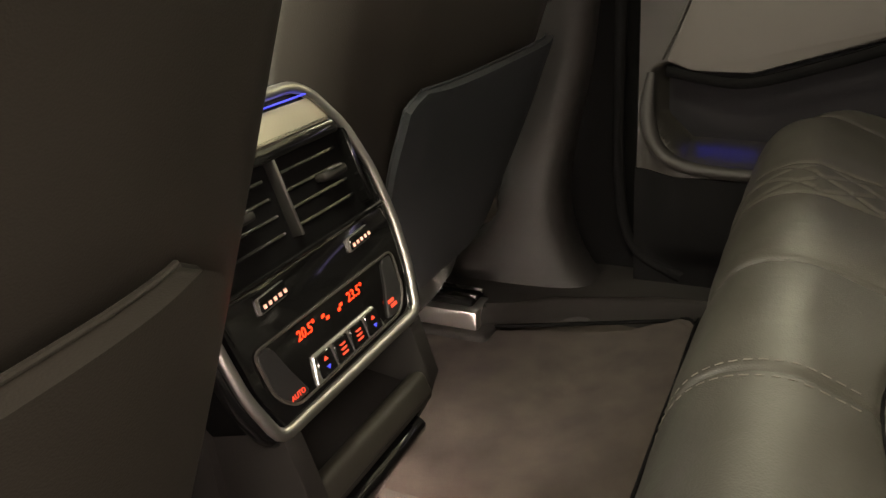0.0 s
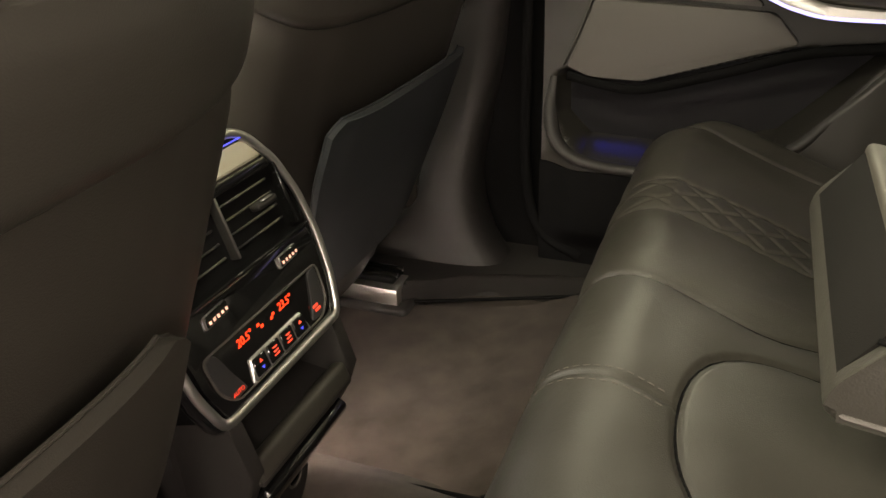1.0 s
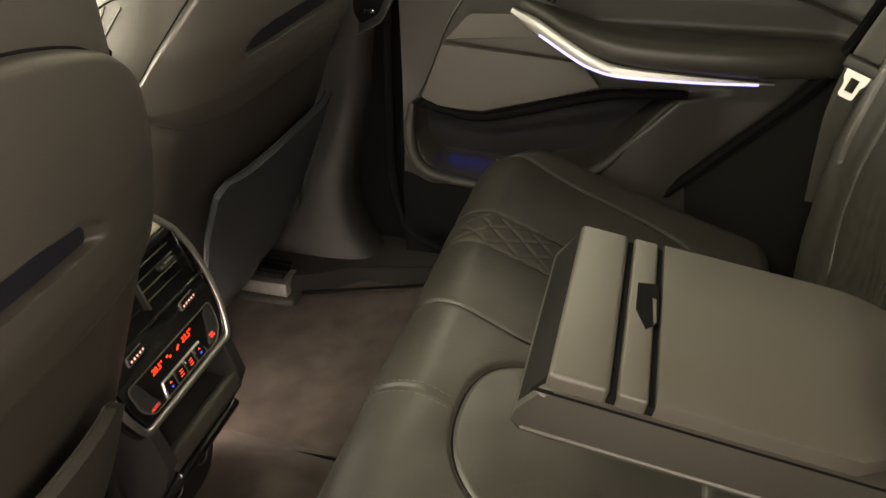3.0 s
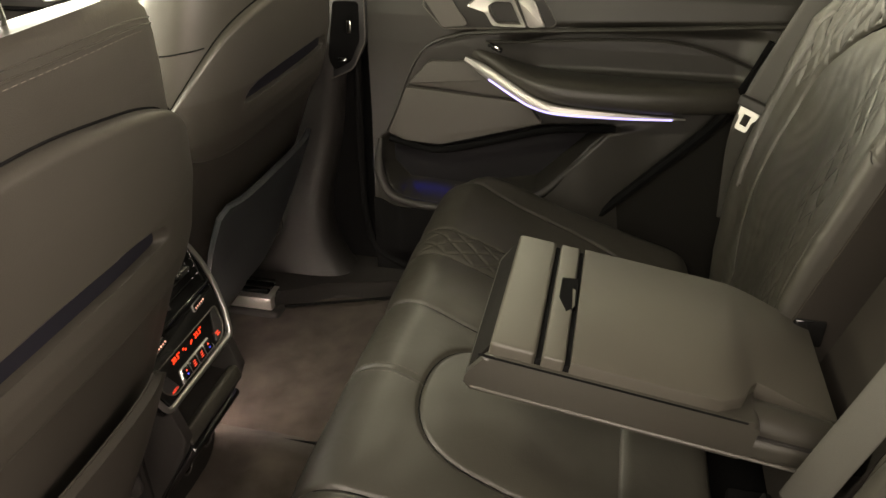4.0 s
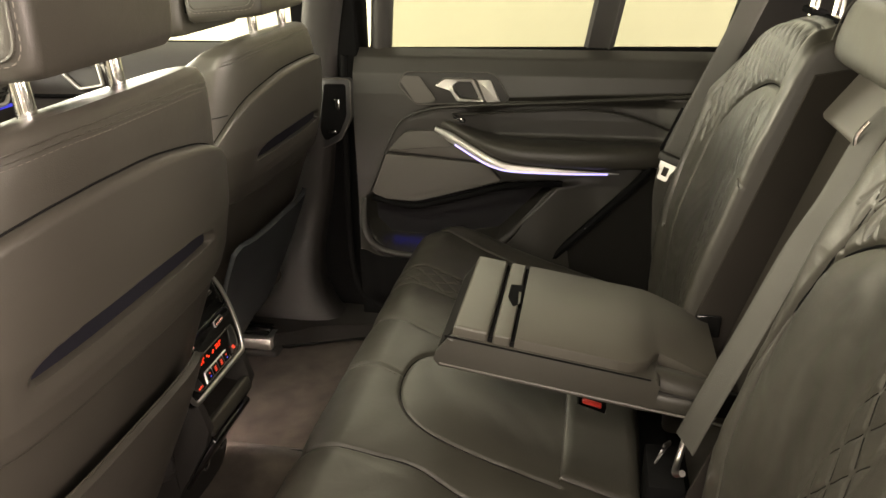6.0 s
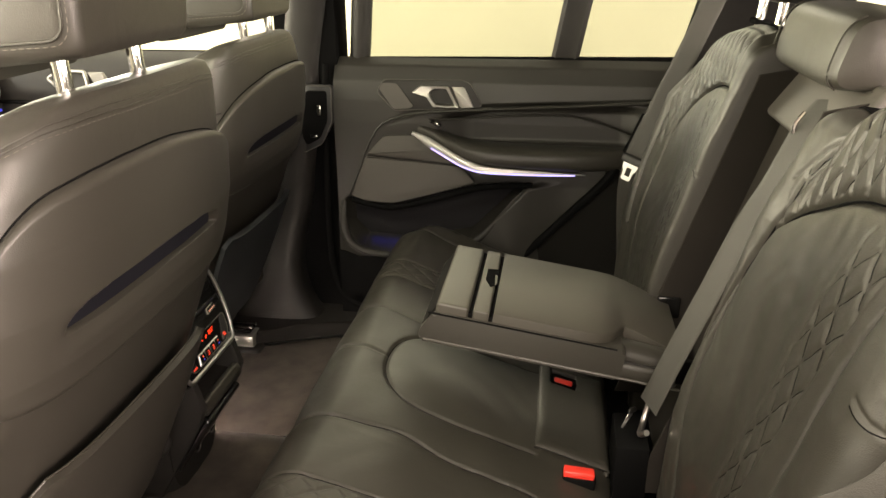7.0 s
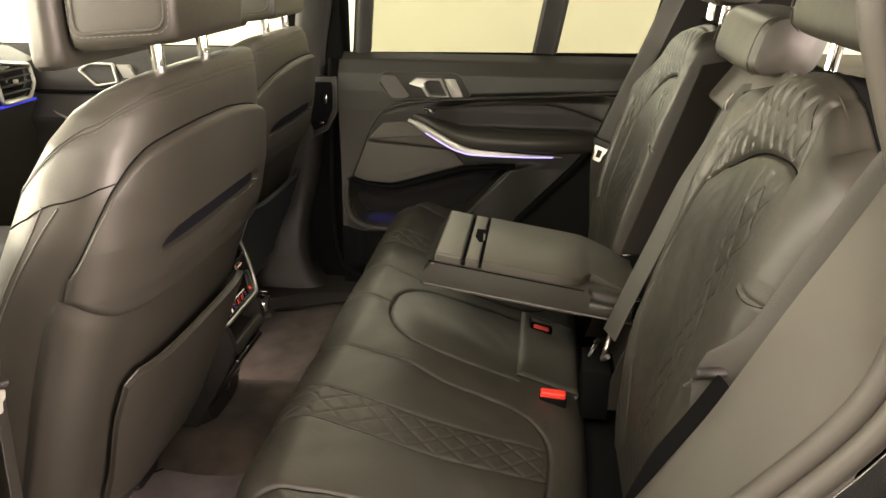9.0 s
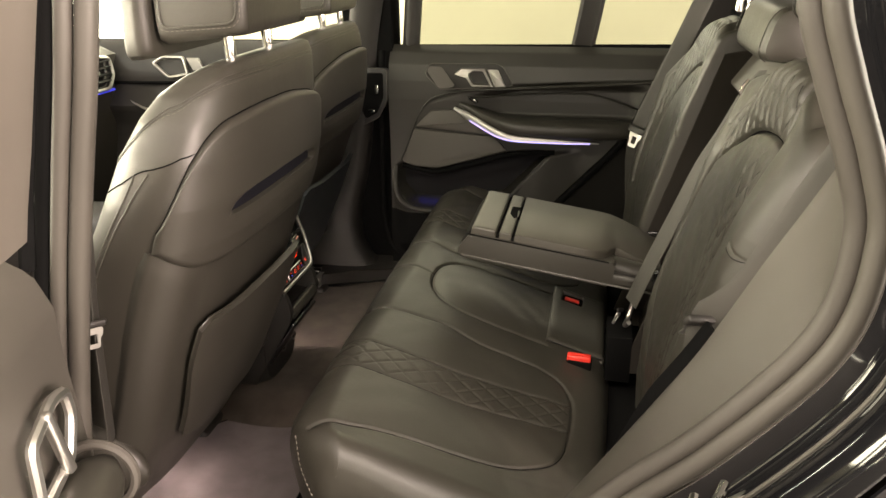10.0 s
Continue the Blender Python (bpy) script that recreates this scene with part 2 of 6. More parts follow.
def strap(points, width, thick, facing):
    """A flat band along points; facing: the way its broad face looks."""
    p = np.asarray(points, float)
    d = np.gradient(p, axis=0)
    d /= np.linalg.norm(d, axis=1, keepdims=True)
    side = np.cross(d, np.asarray(facing, float))
    side /= np.linalg.norm(side, axis=1, keepdims=True)
    out = np.cross(side, d)
    w, h = width / 2, thick / 2
    prof = [(-w, -h * .3), (-w, h * .3), (-w + h, h), (-w * .6, h * .8), (w * .6, h * .8), (w - h, h), (w, h * .3), (w, -h * .3), (w - h, -h), (-w + h, -h)]
    R = np.stack([p + a * side + b * out for a, b in prof], 1)
    return loft(R)


def rbox(cx, cy, cz, sx, sy, sz, bevel=0.005, seg=3, turn=None, taper=0.0):
    """Box with rounded edges; turn: a matrix about its centre; taper narrows its top."""
    bm = bmesh.new()
    bmesh.ops.create_cube(bm, size=1)
    for v in bm.verts:
        k = 1 - taper * (v.co.z + 0.5)
        v.co = Vector((v.co.x * sx * k, v.co.y * sy * k, v.co.z * sz))
    if bevel:
        bmesh.ops.bevel(bm, geom=bm.edges[:], offset=min(bevel, 0.49 * min(sx, sy, sz)), segments=seg, profile=0.5, affect="EDGES")
    bm.transform(Matrix.Translation((cx, cy, cz)) @ (turn.to_4x4() if turn is not None else Matrix.Identity(4)))
    return bm


def plate(poly, origin, ax, ay, depth, bevel=0.002, seg=2):
    """Flat plate: outline poly in the axes ax, ay from origin, depth thick against their cross product."""
    o, ax, ay = Vector(origin), Vector(ax), Vector(ay)
    nrm = ax.cross(ay).normalized()
    bm = bmesh.new()
    front = [bm.verts.new(o + ax * a + ay * b) for a, b in poly]
    back = [bm.verts.new(o + ax * a + ay * b - nrm * depth) for a, b in poly]
    f = bm.faces.new(front)
    bm.faces.new(back[::-1])
    k = len(poly)
    for i in range(k):
        bm.faces.new((front[i], back[i], back[(i + 1) % k], front[(i + 1) % k]))
    if bevel:
        bmesh.ops.bevel(bm, geom=list(f.edges), offset=bevel, segments=seg, profile=0.5, affect="EDGES")
    return bm


def rounded(poly, r, n=5):
    """The outline poly with its corners rounded by r."""
    p = [Vector(q) for q in poly]
    out = []
    for i, b in enumerate(p):
        a, c = p[i - 1], p[(i + 1) % len(p)]
        u, v = (a - b), (c - b)
        k = min(r, 0.45 * u.length, 0.45 * v.length)
        s, e = b + u.normalized() * k, b + v.normalized() * k
        for j in range(n + 1):
            t = j / n
            out.append(tuple((1 - t) ** 2 * s + 2 * t * (1 - t) * b + t * t * e))
    return out


def near(A, B, lines):
    """Distance of each (A, B) to the nearest of the polylines."""
    best = np.full(A.shape, 9.0)
    for line in lines:
        for (a0, b0), (a1, b1) in zip(line, line[1:]):
            da, db = a1 - a0, b1 - b0
            t = np.clip(((A - a0) * da + (B - b0) * db) / (da * da + db * db + 1e-12), 0, 1)
            best = np.minimum(best, np.hypot(A - a0 - t * da, B - b0 - t * db))
    return best


def groove(dist, depth, width, puff, reach):
    """Seam: a narrow furrow, with the leather swelling beside it."""
    return -depth * np.exp(-(dist / width) ** 2) + puff * (1 - np.exp(-dist / reach)) - puff * 0.5


def step(x, a, b):
    t = np.clip((x - a) / (b - a), 0, 1)
    return t * t * (3 - 2 * t)


def quilt(A, B, pa, pb, depth, width):
    """Diamond quilting: furrows along two families of slanting lines."""
    u, v = A / pa + B / pb, A / pa - B / pb
    k = 1 / np.hypot(1 / pa, 1 / pb)
    d = np.minimum(np.abs(u - np.round(u)), np.abs(v - np.round(v))) * k
    return -depth * np.exp(-(d / width) ** 2)


def stitches(name, points, parent, r=0.0005, length=0.005, gap=0.003):
    """A run of thread stitches along a curve, joined into one mesh."""
    p = np.asarray(points, float)
    s = np.r_[0, np.cumsum(np.linalg.norm(np.diff(p, axis=0), axis=1))]
    V, F = [], []
    at = 0.0
    while at + length < s[-1]:
        seg = np.stack([np.interp([at, at + length / 2, at + length], s, p[:, k]) for k in range(3)], 1)
        v, f = tube(seg, [r * .6, r, r * .6], 5)
        F += [[i + sum(len(x) for x in V) for i in g] for g in f]
        V.append(v)
        at += length + gap
    ob = build(name, np.concatenate(V), F, THREAD, parent, "fine pale stitching")
    return ob


# ---- showroom ----
def block(name, x0, x1, y0, y1, z0, z1, mat, label, bevel=0.0, category=""):
    bm = rbox((x0 + x1) / 2, (y0 + y1) / 2, (z0 + z1) / 2, x1 - x0, y1 - y0, z1 - z0, bevel)
    return tagged(from_bm(name, bm, mat), label, category, kind="structure")


block("ground", -6, 6, -5, 4.2, -0.66, -0.56, FLOOR_TILE, "glossy grey tiled showroom floor under the car")
block("wall_east", -6, 6, 4.0, 4.2, -0.56, 2.8, WALL, "plain cream painted showroom wall beside the car")
block("wall_west", -6, 6, -5.2, -5, -0.56, 2.8, WALL_GREY, "plain grey painted showroom wall behind the open door")
block("wall_front", -6.2, -6, -5, 4, -0.56, 2.8, WALL, "plain cream painted showroom wall ahead of the bonnet")
block("wall_rear", 6, 6.2, -5, 4, -0.56, 2.8, WALL_GREY, "plain grey painted showroom wall behind the tailgate")
block("showroom_ceiling", -6.2, 6.2, -5.2, 4.2, 2.8, 2.9, CEIL, "plain grey showroom ceiling")

# ---- car shell ----
# floor: two flat footwells with a low tunnel between them
ys = np.linspace(-0.74, 0.74, 120)
xs = np.linspace(-1.5, 0.75, 140)
X, Y = np.meshgrid(xs, ys, indexing="ij")
hump = 0.055 * (1 - step(np.abs(Y), 0.09, 0.22))
kick = 0.10 * step(-Y, 0.62, 0.72) + 0.10 * step(X, 0.16, 0.30)
Z = 0.025 + hump + kick + 0.004 * np.sin(X * 23 + Y * 9) * np.sin(Y * 17)
v, f = slab(np.stack([X, Y, Z], -1), -0.03)
tagged(build("floor", v, f, CARPET), "dark brown-black carpeted cabin floor with a low tunnel", kind="structure")
block("car_underbody", -1.5, 1.9, -0.90, 0.90, -0.20, -0.03, BLACK, "black underbody beneath the cabin floor")
block("ceiling", -0.75, 1.75, -0.66, 0.66, 1.21, 1.26, HEADLINER, "dark cloth headliner under the car roof", 0.01)
# fixture for the added dome lamp, out of view
dome_fill = thing("dome_fill_lamp", (.06, -.20, 1.20), "unseen dome lamp added under the headliner to brighten the cabin", "lamp")
from_bm("bezel", rbox(.06, -.20, 1.204, .18, .26, .016, .006, 3), PLASTIC_GREY, dome_fill)
block("car_bonnet", -2.6, -1.5, -0.85, 0.85, -0.2, 0.62, PAINT, "black painted bonnet and front end of the car", 0.05)
block("wall_luggage", 1.15, 1.19, -0.72, 0.72, -0.03, 0.80, PLASTIC, "dark trim wall behind the rear seats", 0.004)
block("parcel_cover", 1.0, 1.75, -0.70, 0.70, 0.76, 0.78, PLASTIC, "dark luggage cover behind the rear seats", 0.004)
block("tailgate_lower", 1.75, 1.85, -0.85, 0.85, -0.2, 0.80, PAINT, "black painted tailgate below the rear window", 0.02)
for side, word in ((1, "right"), (-1, "left")):
    block("front_door_skin", -1.25, -0.02, min(side * 0.87, side * 0.93), max(side * 0.87, side * 0.93), -0.2, 0.72, PAINT, "black painted outer skin of the front door", 0.01)
    # windscreen pillar, roof rail, rear pillar
    p = spline([(-1.45, side * .78, .66), (-1.05, side * .70, .98), (-0.70, side * .62, 1.20), (0.2, side * .60, 1.25), (1.0, side * .60, 1.23), (1.45, side * .63, 1.15)], 40)
    v, f = tube(p, 0.045, 12)
    tagged(build("roof_rail", v, f, PLASTIC), "dark trimmed roof rail above the side windows", kind="structure")
    p = spline([(1.62, side * .66, 1.12), (1.75, side * .72, .95), (1.82, side * .78, .75)], 16)
    v, f = tube(p, 0.06, 12)
    tagged(build("rear_pillar", v, f, PLASTIC), "dark trimmed pillar beside the rear window", kind="structure")
block("rear_door_skin", 0.0, 1.0, 0.86, 0.93, -0.2, 0.72, PAINT, "black painted outer skin of the rear door", 0.01)
block("rear_quarter_panel", 1.0, 1.85, 0.80, 0.93, -0.2, 0.74, PAINT, "black painted rear quarter of the car", 0.02)
block("side_sill", -1.4, 0.75, -0.93, -0.74, -0.22, 0.02, PAINT, "black painted door sill along the car's side", 0.03)
block("side_sill", -1.4, 1.0, 0.74, 0.93, -0.22, 0.02, PAINT, "black painted door sill along the car's side", 0.03)

# right centre pillar trim, a soft hollow post that widens to the sill
rings = []
for z, x0, x1, y in ((0.03, -.40, .0, .615), (0.065, -.35, -.01, .625), (0.10, -.28, -.048, .640), (0.15, -.215, -.074, .655), (0.22, -.185, -.082, .668), (0.30, -.172, -.068, .676), (0.40, -.158, -.046, .684), (0.50, -.148, -.033, .690), (0.60, -.138, -.018, .698), (0.74, -.115, -.002, .728), (0.95, -.07, .03, .70), (1.20, -.02, .09, .62)):
    a = np.linspace(0, 2 * np.pi, 40, endpoint=False)
    ca, sa = np.cos(a), np.sin(a)
    rings.append(np.stack([(x0 + x1) / 2 + (x1 - x0) / 2 * np.sign(ca) * np.abs(ca) ** .6, y + .06 + .06 * np.sign(sa) * np.abs(sa) ** .6, np.full(40, z)], 1))
R3 = np.stack(rings)
fine = np.stack([spline(R3[:, k], 50) for k in range(40)], 1)
v, f = loft(fine)
tagged(build("pillar_right", v, f, PLASTIC), "dark trim of the centre pillar by the rear door", kind="structure")
# solid black block that gives the door gap its shade
block("pillar_gap_shade", -.12, .036, .742, .85, .06, 1.1, BLACK, "black block in the gap between pillar and rear door, in place of shade", .004)
p = spline([(.012, .712, .74), (.006, .705, .60), (.002, .700, .40), (.004, .698, .22), (.03, .692, .13), (.10, .688, .09)], 40)
v, f = tube(p + np.array([0, .012, 0]), .009, 10, 1.0, (0, 1, 0))
tagged(build("door_seal", v, f, BLACK), "black rubber seal round the rear door opening", kind="structure")
# sill trim below the right rear door, a rounded ledge
sill = [(-.50, .645), (-.30, .645), (-.288, .526), (-.172, .522), (-.150, .545), (-.131, .578), (-.079, .616), (0, .640), (.085, .650), (.24, .660), (.42, .668), (.42, .78), (-.50, .78)]
sm = from_bm("sill_trim", plate(sill, (0, 0, .078), (1, 0, 0), (0, 1, 0), .076, .014, 4), PLASTIC)
tagged(sm, "dark plastic sill trim below the rear door", kind="structure")
# left centre pillar: trim edge and seal at the open door, dark trim inside
for dx, y, r, m, word in ((-.030, -.800, 0.010, BLACK, "black gap seal beside the open door"), (-.011, -.800, 0.0095, PLASTIC_GREY, "grey flange of the centre pillar"), (0.010, -.792, 0.012, PLASTIC_GREY, "grey inner edge of the centre pillar")):
    p = spline([(.145 + dx, y + .01, 1.08), (.122 + dx, y, .93), (.090 + dx, y, .80), (.055 + dx, y, .65), (.022 + dx, y, .48), (.0 + dx, y, .30), (.0 + dx, y, .05)], 40)
    v, f = tube(p, r, 12, 1.0, (0, 1, 0))
    tagged(build("pillar_left", v, f, m), word, kind="structure")
p = spline([(.025, -.735, 1.08), (.000, -.74, .93), (-.035, -.745, .78), (-.075, -.745, .62), (-.110, -.745, .45), (-.125, -.745, .25), (-.13, -.745, .03)], 30)
v, f = tube(p, 0.032, 14, 0.6, (0, 1, 0))
tagged(build("pillar_left", v, f, PLASTIC), "dark inner trim of the centre pillar by the belt", kind="structure")


# ---- front seats ----
def seat_section(z):
    """Rear face x, outer and inner half widths and depth of the backrest at height z (left seat)."""
    zs = [.10, .18, .25, .40, .50, .58, .64, .70, .76, .81, .84, .86, .874, .880]
    xr = [-.092, -.057, -.022, .041, .079, .109, .130, .143, .150, .154, .1545, .1535, .151, .146]
    ho = [.205, .215, .222, .235, .243, .246, .246, .242, .230, .206, .182, .156, .125, .085]
    hi = [.218, .230, .240, .254, .265, .272, .274, .268, .254, .242, .233, .220, .198, .165]
    dp = [.14, .17, .19, .21, .22, .22, .21, .19, .168, .142, .118, .088, .054, .020]
    return np.interp(z, zs, xr), np.interp(z, zs, ho), np.interp(z, zs, hi), np.interp(z, zs, dp)


def seat_point(a, z, out, yc, dx, n=3.4):
    """Point on the backrest's skin: angle a round it (0: straight back), height z, moved outwards by out."""
    xr, ho, hi, dp = seat_section(z)
    ca, sa = np.cos(a), np.sin(a)
    hw = np.where(sa * yc > 0, ho, hi)
    x = xr - dp / 2 + dx + (dp / 2 + out) * np.sign(ca) * np.abs(ca) ** (2 / n)
    y = yc + (hw + out) * np.sign(sa) * np.abs(sa) ** (2 / n)
    return np.stack([x, y, z + 0 * a], -1)


def seat_at(y, z, out, yc, dx, n=3.4):
    """The point of the back face at side position y."""
    xr, ho, hi, dp = seat_section(z)
    hw = np.where((y - yc) * yc > 0, ho, hi)
    s = np.clip(np.abs((y - yc) / hw), 0, 0.999)
    x = xr - dp / 2 + dx + dp / 2 * (1 - s ** n) ** (1 / n) + out
    return np.stack([x, y, z], -1)


def front_seat(yc, dx, dz, label):
    side = 1 if yc > 0 else -1
    root = thing("front_seat", (dx - .05, yc, .03), label, "car seat", "front seats")
    # backrest core, leather
    zz = np.r_[np.linspace(.15, .80, 60), np.linspace(.805, .880, 24)]
    aa = np.linspace(-np.pi, np.pi, 96, endpoint=False)
    R = np.stack([seat_point(aa, np.full(96, z), 0, yc, dx) for z in zz])
    v, f = loft(R)
    build("backrest", v, f, LEATHER_SOFT, root)
    # lower shell round the back and both flanks, fuller at its corners
    mat = VINYL if side < 0 else PANEL_BLUE_LIGHT
    au, vv = np.linspace(-1.52, 1.52, 100), np.linspace(0, 1, 70)
    A, V = np.meshgrid(au, vv, indexing="ij")
    B = A * side
    Zs = 0.15 + (np.interp(np.abs(B), [0, .57, .87, 1.19, 1.45], [.612, .612, .616, .630, .640]) - 0.15) * V
    out = 0.001 + 0.0085 * step(np.abs(A), 0.62, 1.0) * (1 - step(np.abs(A), 1.44, 1.52)) - 0.004 * step(V, .94, 1.0) * step(np.abs(A), 0.62, 1.0)
    v, f = slab(seat_point(A, Zs, out, yc, dx), -0.006)
    build("lower_shell", v, f, VINYL, root)
    # padded upper shell: arched top that wraps down to the flanks, soft lower edge, slit of a pocket across it
    au, vv = np.linspace(-1.42, 1.42, 200), np.linspace(0, 1, 150)
    A, V = np.meshgrid(au, vv, indexing="ij")
    B = A * side
    top = np.where(B > 0, np.interp(B, [0, .34, .69, .89, 1.05, 1.19, 1.31, 1.39, 1.42], [.814, .812, .806, .794, .774, .742, .706, .674, .652]),
                   np.interp(-B, [0, .20, .42, .69, .92, 1.13, 1.32, 1.39, 1.42], [.814, .805, .797, .782, .758, .727, .694, .672, .652]))
    foot = np.interp(np.abs(B), [0, .57, .87, 1.19, 1.42], [.600, .601, .607, .624, .640])
    k = np.ones(15) / 15
    top, foot = [np.repeat(np.convolve(np.pad(q[:, 0], 7, mode="edge"), k, mode="valid")[:, None], 150, 1) for q in (top, foot)]
    Zs = foot + (top - foot) * V
    edge = np.minimum(np.minimum(top - Zs, .8 * (Zs - foot)), .10 * (1.43 - np.abs(A)))
    out = .0015 + .0115 * np.sqrt(1 - (1 - np.clip(edge / .011, 0, 1)) ** 2)
    P = seat_point(A, Zs, out, yc, dx)
    w = np.abs(P[..., 1] - yc)
    lid = np.interp(w, [0, .10, .135, .153, .163, .168], [.6985, .6975, .694, .688, .680, .672])
    mouth = step(Zs, .670, .6745) * (1 - step(Zs, lid - .0025, lid + .0025)) * (1 - step(w, .150, .168))
    P = seat_point(A, Zs, out - .013 * mouth - .003 * step(Zs, .650, .672) * (1 - step(Zs, .672, .70)) * (1 - step(w, .15, .18)), yc, dx)
    v, f = slab(P, -0.006)
    build("back_shell", v, f, VINYL, root, "brown-black leather-look rear shell")
    build("piping", *tube(seat_point(au, top[:, 0] + .001, 0.0006, yc, dx), 0.0010, 6), BLACK, root)
    # dark sheet inside the slit, in place of its shade and blue glow
    yl = np.linspace(yc - .160, yc + .160, 50)
    lid = np.interp(np.abs(yl - yc), [0, .10, .135, .153, .163], [.6985, .6975, .694, .688, .681])
    rows = [seat_at(yl, .673 + (lid - .673) * q, .003, yc, dx) for q in np.linspace(0.02, .98, 8)]
    build("slit_shade", *slab(np.stack(rows), 0.002), SLIT_SHADE, root, "dark mouth of the upper pocket")
    # lower map pocket panel
    yl = np.linspace(-1, 1, 50)
    rows = []
    for k in np.linspace(0, 1, 40):
        z = .506 - k * .25
        half = .186 - .030 * step(k, 0.2, 0.9) - .018 * (1 - step(k, 0, .06)) ** 2 - .05 * step(k, .88, 1.0) ** 2
        zz2 = z - 0 * yl
        rows.append(seat_at(yc + yl * half, zz2, 0.0155 - 0.003 * k + 0.004 * (1 - yl ** 8), yc, dx))
    v, f = slab(np.stack(rows), 0.010)
    build("pocket_panel", v, f, mat, root, "smooth stiff map pocket panel")
    for col in (0, -1):
        v, f = tube(np.stack(rows)[:, col] + np.array([0.001, 0, 0]), 0.0014, 8)
        build("panel_edge", v, f, mat, root)
    edge = np.stack(rows)[0] + np.array([0.001, 0, 0.001])
    v, f = tube(edge, 0.0014, 8)
    build("panel_edge", v, f, mat, root)
    # seams on the leather shoulder
    a2 = np.linspace(-1.30, 2.15, 130)
    zt = np.interp(a2, [-1.30, -.6, 0, .26, .99, 1.46, 1.59, 1.84, 2.03, 2.15], [.850, .862, .864, .866, .862, .848, .828, .802, .778, .755])
    zt = np.convolve(np.pad(zt, 5, mode="edge"), np.ones(11) / 11, mode="valid")
    for low, thread in ((0.0, False), (.006, False), (.0105, True)):
        seam = seat_point(a2 * side, zt - low, 0.0006, yc, dx)
        if thread:
            stitches("stitching", seam[20:], root, r=.0004)
        else:
            build("shoulder_seam", *tube(seam, 0.0008, 6), LEATHER, root)
    for s, zs3 in ((side, (.774, .768, .756, .734, .715)), (-side, (.766, .764, .760, .740, .72))):
        q = np.linspace(.95, 2.1, 60)
        sd = seat_point(s * q, np.interp(q, [.95, 1.28, 1.54, 1.76, 2.1], zs3), .0006, yc, dx)
        build("side_seam", *tube(sd, 0.0009, 6), BLACK, root)
        for shift in (0, .012):
            cr = seat_point(s * (np.array([1.57, 1.60, 1.64, 1.70, 1.76, 1.84]) + shift * 6), np.array([.748, .72, .695, .66, .60, .50]), .0004, yc, dx)
            build("bolster_seam", *tube(spline(cr, 30), 0.0011, 6), LEATHER, root)
    # headrest: deep pad, narrow flat rear between chamfered flanks, on two chrome posts
    hx, hy = .075 + dx, yc + .014 * side * -1
    plan = rounded([(.088, -.104), (.088, .104), (.074, .112), (-.050, .112), (-.050, -.112), (.074, -.112)], .010, 5)
    front = rounded([(-.056, -.116), (-.056, .116), (-.070, .126), (-.100, .118), (-.112, .07), (-.112, -.07), (-.100, -.118), (-.070, -.126)], .012, 5)
    head = None
    for nm, pl, z0, word in (("headrest", plan, .912, "deep leather headrest with stitched side panels"), ("front_cushion", front, .893, "")):
        rings = []
        for k in np.linspace(-1, 1, 34):
            t = max(1 - abs(k) ** 9, 0.0) ** .4
            z = z0 + .105 * (1 + k)
            sc = .90 + .10 * t
            cx = np.mean([q[0] for q in pl])
            qx, qy = np.array([q[0] for q in pl]), np.array([q[1] for q in pl])
            rings.append(np.stack([hx + .04 * (z - 1.0) + cx + (qx - cx) * sc, hy + qy * sc, z + .10 * (qx - .08) * (1 - step(k, -1, .6)) + 0 * qx], 1))
        v, f = loft(rings)
        ob = build(nm, v, f, LEATHER_SOFT, root if head is None else head, word)
        head = head or ob
    from_bm("gap", rbox(hx - .053, hy, 1.0, .012, .205, .17, .004, 2), BLACK, head)
    for s in (-1, 1):
        loop = rounded([(-.040, .921), (.076, .930), (.076, 1.10), (-.040, 1.10)], .018, 6)
        p = np.array([(hx + .04 * (z - 1.0) + x, hy + s * .1125, z) for x, z in loop])
        v, f = tube(p, .0016, 6, closed=True, up=(0, 1, 0))
        build("panel_seam", v, f, LEATHER, head)
        loop = rounded([(-.046, .916), (.081, .925), (.081, 1.105), (-.046, 1.105)], .020, 6)
        p = np.array([(hx + .04 * (z - 1.0) + x, hy + s * .1115, z) for x, z in loop + loop[:1]])
        stitches("stitching", p, head, r=.0006)
    for s in (-1, 1):
        p = spline([(.118 + dx, yc + s * .066, .850), (.118 + dx, yc + s * .066, .89), (.112 + dx, yc + s * .066, .97)], 12)
        v, f = tube(p, 0.0085, 14)
        build("post", v, f, CHROME, root, "chrome headrest post")
        v, f = tube([(.118 + dx, yc + s * .066, .862), (.118 + dx, yc + s * .066, .873), (.118 + dx, yc + s * .066, .875)], [.0125, .0125, .010], 16)
        build("guide", v, f, BLACK, root)
    # seat cushion base and rails, which stay on the floor
    bm = rbox(dx - .42, yc, .26, .56, .50, .16, .05, 4)
    from_bm("seat_cushion", bm, LEATHER_SOFT, root)
    bm = rbox(dx - .40, yc, .19 - dz, .44, .42, .06, .02, 3)
    from_bm("seat_base", bm, BLACK, root)
    for s in (-1, 1):
        R = []
        for x, w, h, z in ((-.62, .030, .07, .26), (-.30, .034, .085, .255), (-.14, .036, .080, .265), (-.07, .030, .056, .262), (-.03, .016, .030, .255), (-.018, .004, .010, .252)):
            a = np.linspace(0, 2 * np.pi, 20, endpoint=False)
            R.append(np.stack([np.full(20, x + dx), yc + s * .232 + w * np.cos(a), z + h * np.sin(a)], 1))
        v, f = loft(R)
        build("valance", v, f, VINYL if s == side else PLASTIC, root, "smooth side valance of the seat")
        ry = .556 if s == side and side > 0 else yc + s * .19
